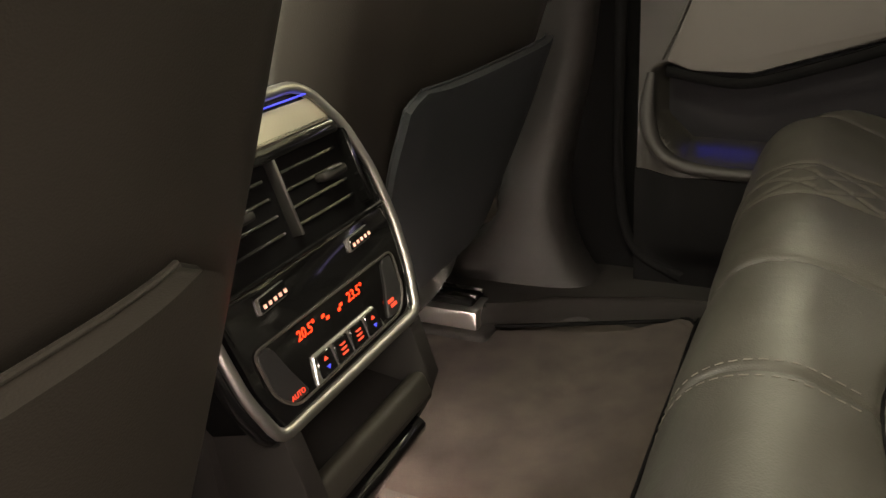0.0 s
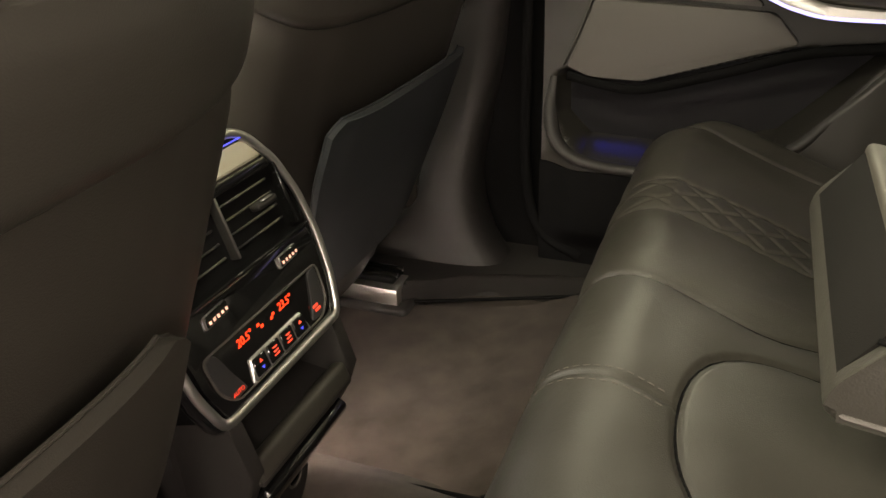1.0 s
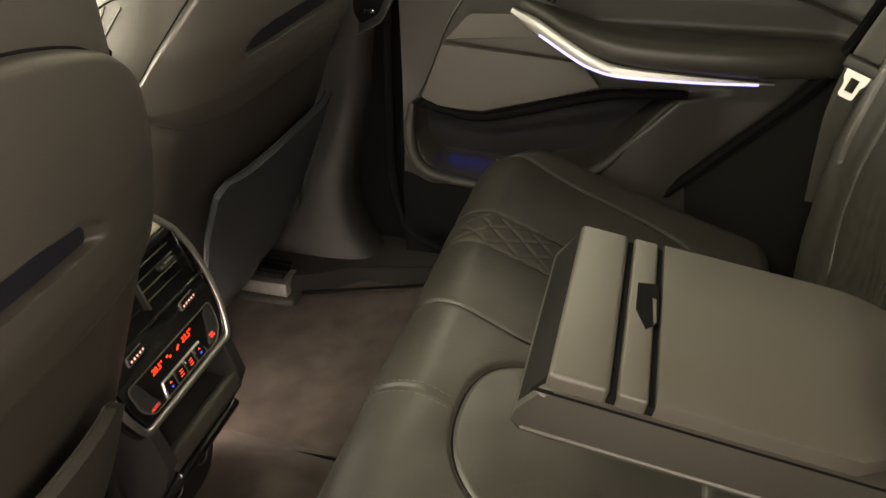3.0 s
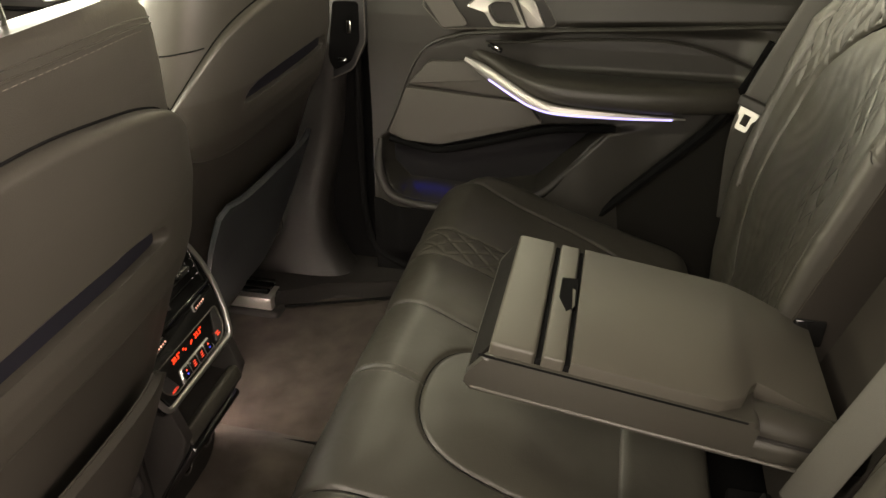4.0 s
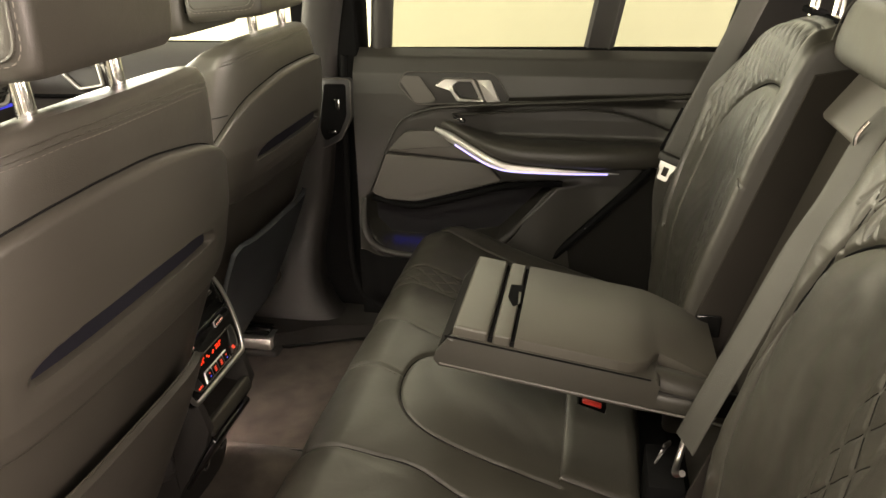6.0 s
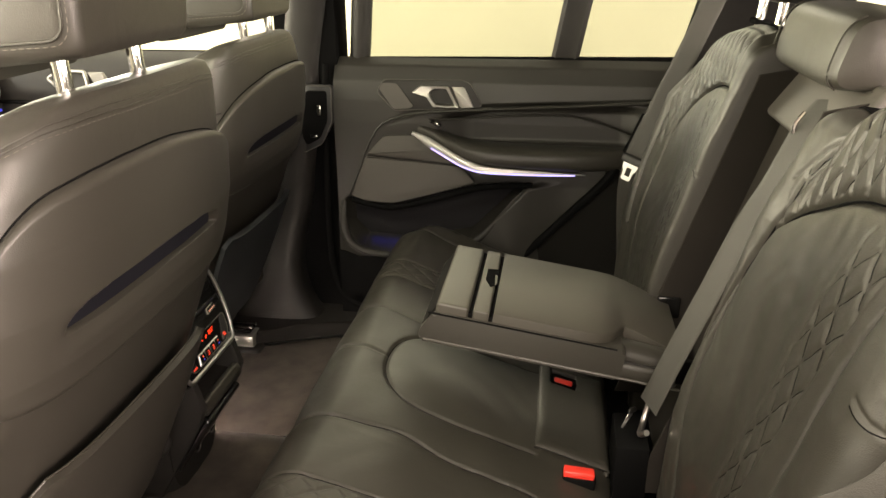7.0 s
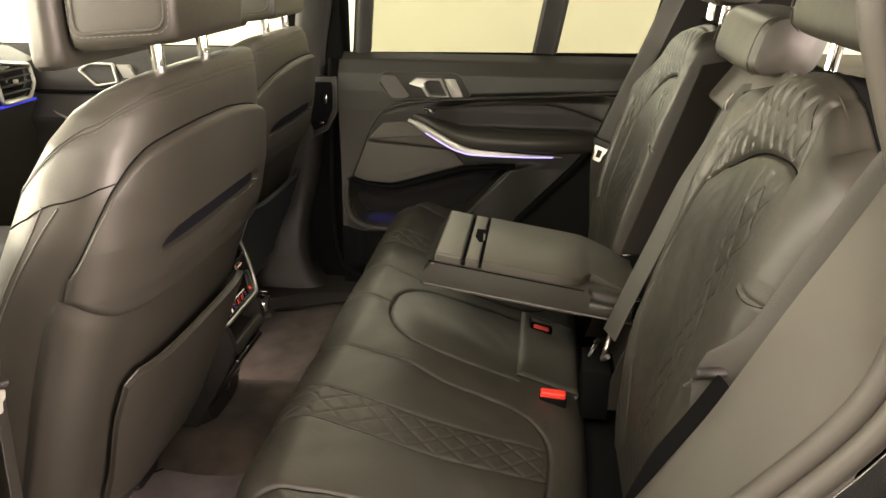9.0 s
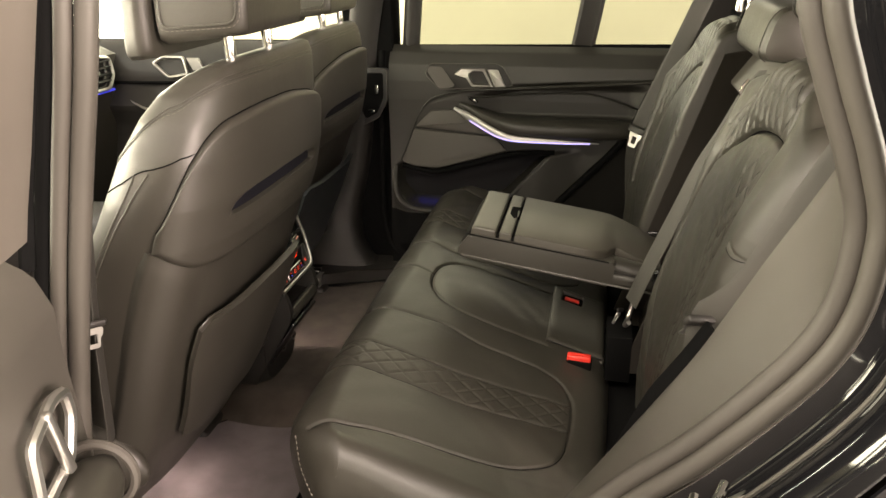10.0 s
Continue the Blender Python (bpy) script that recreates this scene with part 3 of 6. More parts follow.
        from_bm("rail", rbox(-.54, ry, .062 - dz, .62, .05, .035, .006, 2), BLACK, root)
        # brighter metal than plain rail steel, carrying the lamplight on it
        from_bm("rail_cover", rbox(-.218, ry - .010, .062 - dz, .116, .056, .034, .004, 2), SATIN, root, "worn metal end of the seat rail, toned bright for lamplight")
        from_bm("rail_top", rbox(-.222, ry, .086 - dz, .100, .048, .012, .003, 2), BLACK, root)
        for dy in (-.016, .008):
            v, f = tube([(-.272, ry + dy, .0945 - dz), (-.166, ry + dy, .0945 - dz)], .0042, 8)
            build("slide_bar", v, f, CHROME, root)
        from_bm("rail_foot", rbox(-.216, ry - .004, .034 - dz, .150, .092, .032, .010, 3), PLASTIC, root)
    root.location.z += dz
    return root


def console_lamp(x, y, z):
    root = thing("footwell_lamp", (x, y, z), "small lit footwell lamp on the console's flank", "lamp", "footwell lamps")
    from_bm("housing", rbox(x, y, z, .08, .012, .040, .003, 2), BLACK, root)
    from_bm("lens", rbox(x, y + .007, z - .004, .064, .004, .026, .001, 1), LAMP_DIM, root, "glowing warm white lens")


def footwell_lamp(x, y, z):
    root = thing("footwell_lamp", (x, y, z), "small lit footwell lamp under the front seat", "lamp", "footwell lamps")
    from_bm("housing", rbox(x, y, z, .05, .07, .012, .003, 2), BLACK, root)
    from_bm("lens", rbox(x, y, z - .007, .036, .055, .004, .001, 1), LAMP, root, "glowing warm white lens")


console_lamp(-.13, .114, .155)
footwell_lamp(-.115, -.40, .138)
front_seat(-.385, 0.0, 0.0, "brown-black leather driver's seat seen from behind, map pocket below")
front_seat(.373, -0.135, -.033, "brown-black leather front seat, map pocket panel toned for bluish light")


# ---- rear bench ----
def cushion_profile():
    return spline([(.30, .06), (.262, .12), (.222, .20), (.206, .27), (.208, .315), (.226, .352), (.262, .368), (.307, .358), (.45, .311), (.60, .262), (.655, .244), (.682, .228), (.695, .202), (.700, .16)], 500)


def bolster(prof, ys, y0, y1, r0, r1, disp, back, shift=None, droop=None):
    """A padded body: the outline prof (x, z) drawn along y, its ends rolled off by r0 and r1; back closes it behind."""
    d = np.gradient(prof, axis=0)
    nrm = np.stack([-d[:, 1], d[:, 0]], 1)
    nrm /= np.linalg.norm(nrm, axis=1, keepdims=True)
    Yg, Xg = np.meshgrid(ys, prof[:, 0], indexing="ij")
    Zg = np.broadcast_to(prof[:, 1], Xg.shape)
    e0, e1 = np.clip((y0 + r0 - Yg) / r0, 0, 1), np.clip((Yg - y1 + r1) / r1, 0, 1)
    roll = r0 * (1 - np.sqrt(1 - e0 ** 2)) + r1 * (1 - np.sqrt(1 - e1 ** 2))
    Zd = Zg if droop is None else Zg + droop(Yg, Zg)
    off = disp(Xg, Yg, Zd) - roll
    P = np.stack([Xg + nrm[:, 0] * off, Yg, Zg + nrm[:, 1] * off], -1)
    if shift is not None:
        P[..., 0] += shift(Xg, Yg)
    if droop is not None:
        P[..., 2] += droop(Yg, Zg)
    B = np.stack([np.stack([np.full(len(ys), bx), ys, np.full(len(ys), bz)], 1) for bx, bz in back], 1)
    v, f = loft(np.concatenate([P, B], 1))
    return v, f, P


LOOP = [(.235, -.600), (.300, -.580), (.374, -.560), (.52, -.542), (.587, -.508), (.622, -.462), (.636, -.373), (.630, -.275), (.575, -.219), (.452, -.208), (.377, -.186), (.305, -.196), (.215, -.208)]
BAND_IN, BAND_OUT = [(.222, -.345), (.44, -.325), (.634, -.302)], [(.222, -.432), (.44, -.412), (.634, -.380)]
MID = [tuple(p) for p in spline([(.572, -.122), (.44, -.118), (.362, -.102), (.326, -.060), (.316, 0), (.326, .060), (.362, .102), (.44, .118), (.572, .122)], 40)]


def mirrored(line):
    """The same seam on the far place, which lies a little nearer the middle."""
    y = np.linspace(0, .66, 500)
    return [(a, float(np.interp(-b, y + .038 * (1 - step(y, .42, .58)), y))) for a, b in line]


def cushion_relief(X, Y, Z):
    topside = step(Z + .33 * X, .33, .40)
    fold = np.where(Y > 0, -(Y + .038 * (1 - step(Y, .42, .58))), Y)
    loop = [tuple(p) for p in spline(LOOP, 50)]
    outer = near(X, fold, [loop])
    d = groove(outer, .0032, .0030, .005, .03)
    band = near(X, fold, [BAND_IN, BAND_OUT])
    W = fold
    inside = step(W, -.60 + .12 * (X - .2), -.58 + .12 * (X - .2)) * (1 - step(W, -.225, -.205)) * (1 - step(X, .620, .636))
    d = d + inside * groove(band, .0024, .0022, .002, .015)
    c = np.interp(X, [.222, .44, .634], [-.388, -.369, -.341])
    inb = inside * (1 - step(np.abs(W - c), .032, .042))
    d = d + inb * topside * (quilt(X - .5 * (Z - .36) * (X < .27), W - c, .046, .040, .0020, .0022) + .001)
    mid = near(X, Y, [MID])
    d = d + np.where(np.abs(Y) < .2, groove(mid, .0032, .0032, .005, .03), .0025)
    dish = -.012 * np.exp(-((np.abs(Y) - .37) / .13) ** 2) * np.exp(-((X - .5) / .16) ** 2)
    front = near(X, Y, [[(.20, 0.004), (.315, 0.004)]])
    d = d - .0025 * np.exp(-(front / .003) ** 2)
    wr = .0006 * np.sin(31 * Y + 9 * np.sin(11 * X)) * np.sin(23 * X + 5 * np.sin(13 * Y))
    return topside * (d + dish) + wr


bench = thing("rear_bench", (.60, 0, .03), "black leather rear bench with quilted backrests and folded armrest", "car seat")
ys = np.linspace(-.655, .655, 640)
v, f, skin = bolster(cushion_profile(), ys, -.655, .655, .050, .050, cushion_relief, [(.70, .05), (.30, .05)], lambda X, Y: .050 * step(np.abs(Y), .53, .655) ** 2 * (1 - step(X, .22, .50)))
cushion = build("cushion", v, f, LEATHER, bench, sharp=60)
# dark seams of the two places and the centre place
nose_x = cushion_profile()[:, 0]
top_from = int(np.argmin(nose_x)) + 1


def on_cushion(x, y):
    last = int(np.argmax(nose_x))
    i = float(np.interp(x, nose_x[top_from:last + 1], np.arange(top_from, last + 1)))
    col = skin[int(np.clip(round((y - ys[0]) / (ys[1] - ys[0])), 0, len(ys) - 1))]
    k = min(int(i), len(col) - 2)
    return tuple(col[k] * (1 - i + k) + col[k + 1] * (i - k) + np.array([0, 0, .0002]))


for line in (LOOP, BAND_IN, BAND_OUT):
    line = [q for q in spline([tuple(q)[:2] for q in line], 120) if q[0] > .24]
    if line[0][0] != LOOP[0][0]:
        line = [q for q in line if q[0] < .632]
    for both in (line, mirrored([tuple(q) for q in line])):
        pts = np.array([on_cushion(*q) for q in both])
        pts[1:-1] = (pts[:-2] + pts[1:-1] + pts[2:]) / 3
        build("seam", *tube(pts, .0010, 6), BLACK, cushion)
pts = np.array([on_cushion(*q) for q in MID])
pts[1:-1] = (pts[:-2] + pts[1:-1] + pts[2:]) / 3
build("seam", *tube(pts, .0011, 6), BLACK, cushion)
# double stitching across the front of the centre place
prof = cushion_profile()
pts = prof[(prof[:, 0] < .318) & (prof[:, 1] > .30) & (np.arange(len(prof)) < 233)]
dp = np.gradient(pts, axis=0)
dp /= np.linalg.norm(dp, axis=1, keepdims=True)
for k in (-.005, .012):
    lift = cushion_relief(pts[:, 0], np.full(len(pts), k), pts[:, 1]) + .0004
    stitches("stitching", np.stack([pts[:, 0] - dp[:, 1] * lift, np.full(len(pts), k), pts[:, 1] + dp[:, 0] * lift], 1), cushion, r=.0004)
side_line = spline([(.235, -.612, .352), (.25, -.632, .30), (.29, -.650, .24), (.36, -.660, .20)], 40)
stitches("stitching", side_line, cushion, r=.0009)

# black block that darkens the hollow behind the buckle pad like shade
from_bm("pad_shade_block", rbox(.716, -.105, .268, .050, .095, .100, .004, 2), BLACK, cushion)
# block behind the centre place that carries two belt buckles
ys, xs = np.linspace(-.112, .150, 70), np.linspace(.572, .690, 50)
Xp, Yp = np.meshgrid(xs, ys, indexing="ij")
rim = np.minimum(np.minimum(Xp - .572, .690 - Xp), np.minimum(Yp + .112, .150 - Yp))
Zp = .277 - .32 * (Xp - .572) + .010 * np.sqrt(1 - (1 - np.clip(rim / .020, 0, 1)) ** 2) * .7 + .003 * np.sin((Yp - .02) * 9) ** 2
well = step(Xp, .592, .596) * (1 - step(Xp, .636, .640)) * step(Yp, .082, .086) * (1 - step(Yp, .128, .132))
v, f = slab(np.stack([Xp, Yp, Zp - .016 * well], -1), -.022)
build("buckle_pad", v, f, LEATHER, bench, "leather pad behind the centre place")
# added black block under the rear gap, so the gap looks deeply shaded
from_bm("gap_shade_block", rbox(.735, 0, .11, .12, 1.24, .16, .01, 2), BLACK, bench)


def belt_buckle(x, y, z, tilt, label):
    root = thing("belt_buckle", (x, y, z), label, "belt buckle", "belt buckles")
    rot = Matrix.Rotation(radians(tilt), 3, "Y")
    sink = y > 0
    from_bm("housing", rbox(x, y, z - .016, .050, .030, .030, .005, 3, rot), BLACK, root)
    face = from_bm("button", rbox(x, y - (.010 if sink else .004), z + (.001 if sink else 0), .034 if sink else .046, .012 if sink else .018, .006 if sink else .015, .0028, 3, rot), RED, root, "bright red release button")
    if sink:
        from_bm("button_face", rbox(x, y - .004, z - .006, .030, .010, .010, .002, 2, rot), RED, root)
    else:
        from_bm("emboss", rbox(x, y - .0132, z + .001, .028, .001, .006, .0004, 1, rot), RED, face)
    return root


belt_buckle(.640, -.150, .266, 4, "belt buckle with a bright red button, in the seat")
belt_buckle(.616, .108, .270, 14, "belt buckle with a red button, sunk in the seat")


# ---- rear backrests ----
def face_x(z):
    return .765 + .30 * (z - .459)


# seams of the two backrests, as distance from the car's middle and height
ARCHES = {-1: [tuple(p) for p in spline([(.265, .27), (.250, .33), (.215, .45), (.205, .56), (.208, .640), (.222, .690), (.263, .727), (.311, .750), (.369, .777), (.430, .792), (.490, .797), (.520, .789), (.528, .765), (.516, .72), (.508, .66), (.512, .56), (.505, .44), (.470, .34), (.430, .30)], 110)],
          1: [tuple(p) for p in spline([(.49, .28), (.515, .36), (.522, .46), (.518, .56), (.506, .642), (.462, .697), (.408, .738), (.323, .771), (.255, .781), (.215, .777), (.196, .762), (.186, .70), (.172, .64), (.166, .55), (.166, .40), (.20, .30)], 110)]}
CRESTS = {-1: ([.20, .222, .263, .311, .369, .430, .490, .520, .535], [.64, .69, .727, .750, .777, .792, .797, .789, .77]),
          1: ([.18, .196, .215, .255, .323, .408, .462, .506, .55], [.74, .762, .777, .781, .771, .738, .697, .642, .60])}
STRIPS = {-1: ([.30, .50, .64, .72, .79], [.405, .425, .447, .462, .480]), 1: ([.30, .50, .64, .72, .79], [.245, .245, .250, .262, .280])}
RISERS = {-1: [[(.170, .30), (.165, .40), (.178, .50), (.190, .58), (.205, .66), (.228, .73), (.262, .80)], [(.526, .79), (.524, .83), (.508, .866)]],
          1: [[(.196, .765), (.205, .81), (.215, .86)], [(.575, .42), (.582, .56), (.576, .68)]]}
FOLDS = {-1: [[(.584, .682), (.604, .676), (.626, .677)]], 1: [[(.138, .650), (.152, .660), (.172, .642)]]}
CROWNS = {-1: [tuple(p) for p in spline([(.210, .755), (.245, .800), (.300, .846), (.357, .871), (.420, .880), (.477, .878), (.530, .862), (.575, .825)], 40)],
          1: [tuple(p) for p in spline([(.145, .850), (.170, .866), (.215, .873), (.265, .874), (.330, .869), (.393, .858), (.450, .846), (.507, .828), (.555, .803), (.595, .768)], 40)]}


def crown_line(W, crown):
    return np.maximum(np.interp(W, [p[0] for p in crown] + [.66], [p[1] + .010 for p in crown] + [crown[-1][1] - .05]), np.where(W < .3, .828, .70))


def back_droop(Y, Z):
    """Lowers the top of the backrest towards its shoulders."""
    top = np.where(Y > 0, crown_line(np.abs(Y), CROWNS[1]), crown_line(np.abs(Y), CROWNS[-1]))
    return -np.maximum(Z - .70, 0) * (1 - (top - .70) / .190)


def back_relief(X, Y, Z):
    W = np.abs(Y)
    side = 1 if Y.mean() > 0 else -1
    crown, arch = CROWNS[side], ARCHES[side]
    d = groove(near(W, Z, [arch]), .007, .0032, .010, .03)
    d = d + groove(near(W, Z, [crown]), .003, .0025, .002, .02)
    d = d + groove(near(W, Z, RISERS[side]), .0062, .0030, .006, .016)
    # quilted head end above the arch, quilted strip inside it
    crest = np.interp(W, *CRESTS[side])
    brow = np.interp(W, [p[0] for p in crown], [p[1] for p in crown], left=.78, right=.80)
    lo, hi = (.215, .520) if side < 0 else (.195, .585)
    up = step(Z, crest + .005, crest + .014) * (1 - step(Z, brow - .012, brow - .004)) * step(W, lo, lo + .012) * (1 - step(W, hi - .012, hi))
    wave = .004 * np.sin(Z * 60)
    dash = .84 + .16 * np.cos(2 * np.pi * (Z / .040 + W / .036))
    d = d + up * (quilt(W + wave, Z, .034, .076, .0040, .0034) * dash + .001)
    c = np.interp(Z, *STRIPS[side])
    strip = (1 - step(np.abs(W - c), .028, .034)) * step(Z, .33, .38) * (1 - step(Z, crest - .022, crest - .012))
    soft = .72 if side < 0 else .45
    d = d + soft * strip * (quilt(W - c, Z, .036, .064, .0036, .0036) * dash + .001)
    edges = np.minimum(np.abs(W - c - .032), np.abs(W - c + .032))
    d = d - .0016 * soft * np.exp(-(edges / .0028) ** 2) * step(Z, .32, .36) * (1 - step(Z, crest - .02, crest - .01))
    if side < 0:
        bol = .014 * step(W, .512, .555) * (1 - step(Z, .74, .87)) + .006 * (1 - step(W, .17, .22)) - .034 * step(W, .56, .625) * (1 - step(Z, .50, .61))
    else:
        bol = .016 * step(W, .545, .60) * (1 - step(Z, .70, .86)) + .013 * (1 - step(W, .160, .195))
    hollow = -.016 * np.exp(-((W - .37) / .10) ** 2) * np.exp(-((Z - .52) / .16) ** 2)
    d = d - .0028 * np.exp(-(near(W, Z, FOLDS[side]) / .0025) ** 2)
    wr = .0024 * np.sin(26 * Z + 6 * np.sin(17 * W)) * np.exp(-((W - .30) / .07) ** 2) * np.exp(-((Z - .58) / .14) ** 2)
    wr = wr + .0006 * np.sin(61 * W + 7 * np.sin(23 * Z)) * np.sin(47 * Z + 5 * np.sin(31 * W)) * (1 - up)
    return d + bol + hollow + wr


def rear_backrest(side, label):
    CROWN = CROWNS[side]
    crown_top = lambda W: crown_line(W, CROWN)
    prof = spline([(face_x(.20) + .075, .20), (face_x(.30) + .042, .30), (face_x(.45) + .006, .45), (face_x(.60), .60), (face_x(.75), .75), (face_x(.84), .84), (face_x(.868) + .003, .868), (.912, .881), (.935, .880), (.975, .868), (1.02, .855)], 400)
    y0, y1 = (.135, .632) if side > 0 else (.152, .626)
    ys = np.linspace(y0, y1, 340)
    Ys = ys if side > 0 else -ys[::-1]
    rin, rout = .055 if side < 0 else .016, .045
    r0, r1 = (rin, rout) if side > 0 else (rout, rin)
    a, b = (y0, y1) if side > 0 else (-y1, -y0)
    v, f, skin = bolster(prof, Ys, a, b, r0, r1, back_relief, [(1.01, .80), (.90, .20)], None, back_droop)
    root = build("backrest", v, f, LEATHER, bench, label, sharp=60)
    # black lines laid in seam and quilting furrows on the face, for thread and furrow shade
    face = int(np.argmax(prof[:, 1])) + 1

    def on_face(w, z):
        col = skin[int(np.clip(round((w * side - Ys[0]) / (Ys[1] - Ys[0])), 0, len(Ys) - 1)), :face]
        return (float(np.interp(z, col[:, 2], col[:, 0])), w * side, z)
    lo, hi = (.225, .512) if side < 0 else (.203, .577)
    V, F = [], []

    def thread(chain, r):
        if len(chain) > 2:
            v, f = tube(np.array(chain), r, 5)
            F.extend(tuple(i + len(V) for i in q) for q in f)
            V.extend(tuple(q) for q in v)
    for zone, pa, pb in (("crown", .034, .076), ("strip", .036, .064)):
        for n in range(-60, 60):
            for sign in (1, -1):
                chain = []
                for z in np.arange(.36, .90, .003):
                    c = float(np.interp(z, *STRIPS[side])) if zone == "strip" else -.004 * math.sin(z * 60)
                    a = pa * (n - sign * z / pb)
                    w = a + c
                    crest = float(np.interp(w, *CRESTS[side]))
                    brow = float(np.interp(w, [q[0] for q in CROWN], [q[1] for q in CROWN], left=.78, right=.80))
                    other = a / pa - sign * z / pb
                    ok = lo < w < hi and crest + .010 < z < brow - .010 if zone == "crown" else abs(a) < .030 and .38 < z < crest - .022
                    if ok and abs(other - round(other)) > .07:
                        chain.append(on_face(w, z))
                    else:
                        thread(chain, .0008 if zone == "crown" else .0006)
                        chain = []
                thread(chain, .0008 if zone == "crown" else .0006)
    tagged(build("furrow_shade_thread", V, F, BLACK, root), "dark lines in the quilting furrows, for thread and furrow shade", kind="stuff")
    # arch, riser and fold lines drawn black for the shade in them
    for line in [ARCHES[side]] + RISERS[side] + FOLDS[side]:
        pts = np.array([on_face(w, z) for w, z in spline([(w, z) for w, z in line], 80)])
        pts[1:-1] = (pts[:-2] + pts[1:-1] + pts[2:]) / 3
        build("seam", *tube(pts, .0012 if len(line) > 3 else .0007, 6), BLACK, root)
    strip = skin[8:-8, int(np.argmax(prof[:, 0] > .922)):] + np.array([0, 0, .0025])
    v, f = slab(strip, .002)
    build("top_cover", v, f, BLACK, root, "dark shelf behind the quilted crown")
    seam = np.array([(face_x(z) + .004, side * w, z) for w, z in CROWN])
    raw = .70 + (seam[:, 2] - .70) * .190 / (crown_top(np.abs(seam[:, 1])) - .70)
    rise = prof[:int(np.argmax(prof[:, 1])) + 1]
    seam[:, 0] = np.interp(raw, rise[:, 1], rise[:, 0]) - .001
    v, f = tube(seam, .0015, 6)
    build("piping", v, f, LEATHER, root)
    lap = .022 if side < 0 else .012
    cheek = [(face_x(.24) + lap, .24), (face_x(.82) + lap, .82), (.985, .84), (.90, .24)]
    yin = y0 - .0045 if side > 0 else -y0 + .0005
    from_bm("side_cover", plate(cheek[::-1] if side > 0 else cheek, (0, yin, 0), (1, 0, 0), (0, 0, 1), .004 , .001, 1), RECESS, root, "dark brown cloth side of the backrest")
    for s in (-1, 1):
        y = side * .40 + s * .07
        from_bm("guide", rbox(.957, y, .870, .034, .055, .012, .005, 3, Matrix.Rotation(radians(10), 3, "Y")), BLACK, root)
        from_bm("guide_button", rbox(.948, y - .022, .8775, .006, .030, .004, .0015, 2), CHROME, root, "slim chrome guide button")
    return root


rear_backrest(-1, "black leather rear backrest with arched seam and quilting")
rear_backrest(1, "black leather rear backrest with quilted top beside the belt")


def headrest(y, hw, z0, z1, x0, posts, label):
    root = thing("rear_headrest", (x0 + .06, y, z0), label, "headrest", "rear headrests")
    rings = []
    for k in np.linspace(-1, 1, 36):
        t = max((1 - abs(k) ** 6), 0) ** .3
        a = np.linspace(0, 2 * np.pi, 40, endpoint=False)
        ca, sa = np.cos(a), np.sin(a)
        h, dpt = (z1 - z0) / 2 * (.55 + .45 * t), .055 * (.5 + .5 * t)
        zz = (z0 + z1) / 2 + h * np.sign(sa) * np.abs(sa) ** .5
        xx = x0 + .055 + .25 * (zz - z0) + dpt * np.sign(ca) * np.abs(ca) ** .5
        rings.append(np.stack([xx, np.full(40, y + k * hw), zz], 1))
    v, f = loft(rings)
    build("pad", v, f, LEATHER, root)
    for s in (-1, 1):
        zz = np.linspace(z0 + .004, z1 - .004, 16)
        t = (zz - (z0 + z1) / 2) / ((z1 - z0) / 2)
        p = np.stack([x0 + .055 + .25 * (zz - z0) - .0555 * (1 - np.abs(t) ** 3.3) ** .3, np.full(16, y + s * hw * .86), zz], 1)
        v, f = tube(p, .0013, 6)
        build("seam", v, f, LEATHER_SOFT, root)
    if posts:
        for s in (-1, 1):
            v, f = tube([(x0 + .045, y + s * .07, z0 - .09), (x0 + .055, y + s * .07, z0 + .03)], .0085, 14)
            build("post", v, f, CHROME, root, "chrome headrest post")
    return root


headrest(-.390, .165, .915, 1.07, .905, True, "black leather rear headrest on two chrome posts")
headrest(.400, .165, .915, 1.07, .905, True, "black leather rear headrest on two chrome posts")
headrest(.015, .150, .836, .932, .895, False, "low black leather centre headrest with seams")

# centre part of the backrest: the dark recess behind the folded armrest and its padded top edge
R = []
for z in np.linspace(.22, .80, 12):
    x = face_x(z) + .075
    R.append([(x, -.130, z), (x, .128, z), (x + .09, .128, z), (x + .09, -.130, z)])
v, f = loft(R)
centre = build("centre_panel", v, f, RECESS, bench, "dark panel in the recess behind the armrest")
# pad in a lighter grey than the leather, carrying the front light
bm = rbox(.942, -.014, .800, .105, .296, .030, .008, 4, Matrix.Rotation(radians(-56), 3, "Y"))
from_bm("top_pad", bm, PLASTIC_GREY, centre, "padded edge below the headrest, lighter grey for the light on it")
hook = spline([(.905, -.050, .800), (.895, -.050, .782), (.897, -.050, .760)], 10)
v, f = tube(hook, .0032, 8)
build("hook", v, f, CHROME, centre, "small bright metal striker")

# ---- folded centre armrest ----
arm = bench
AX = Vector((.988, 0, -.150)).normalized()
AZ = Vector((.150, 0, .988)).normalized()
O = Vector((.405, .026, .508))


def arm_box(x0, x1, y0, y1, z0, z1, bevel, name, mat, label="", seg=4):
    bm = rbox((x0 + x1) / 2, (y0 + y1) / 2, (z0 + z1) / 2, x1 - x0, y1 - y0, z1 - z0, bevel, seg)
    m = Matrix((( AX.x, 0, AZ.x, O.x), (0, 1, 0, O.y), (AX.z, 0, AZ.z, O.z), (0, 0, 0, 1)))
    bm.transform(m)
    return from_bm(name, bm, mat, arm, label)


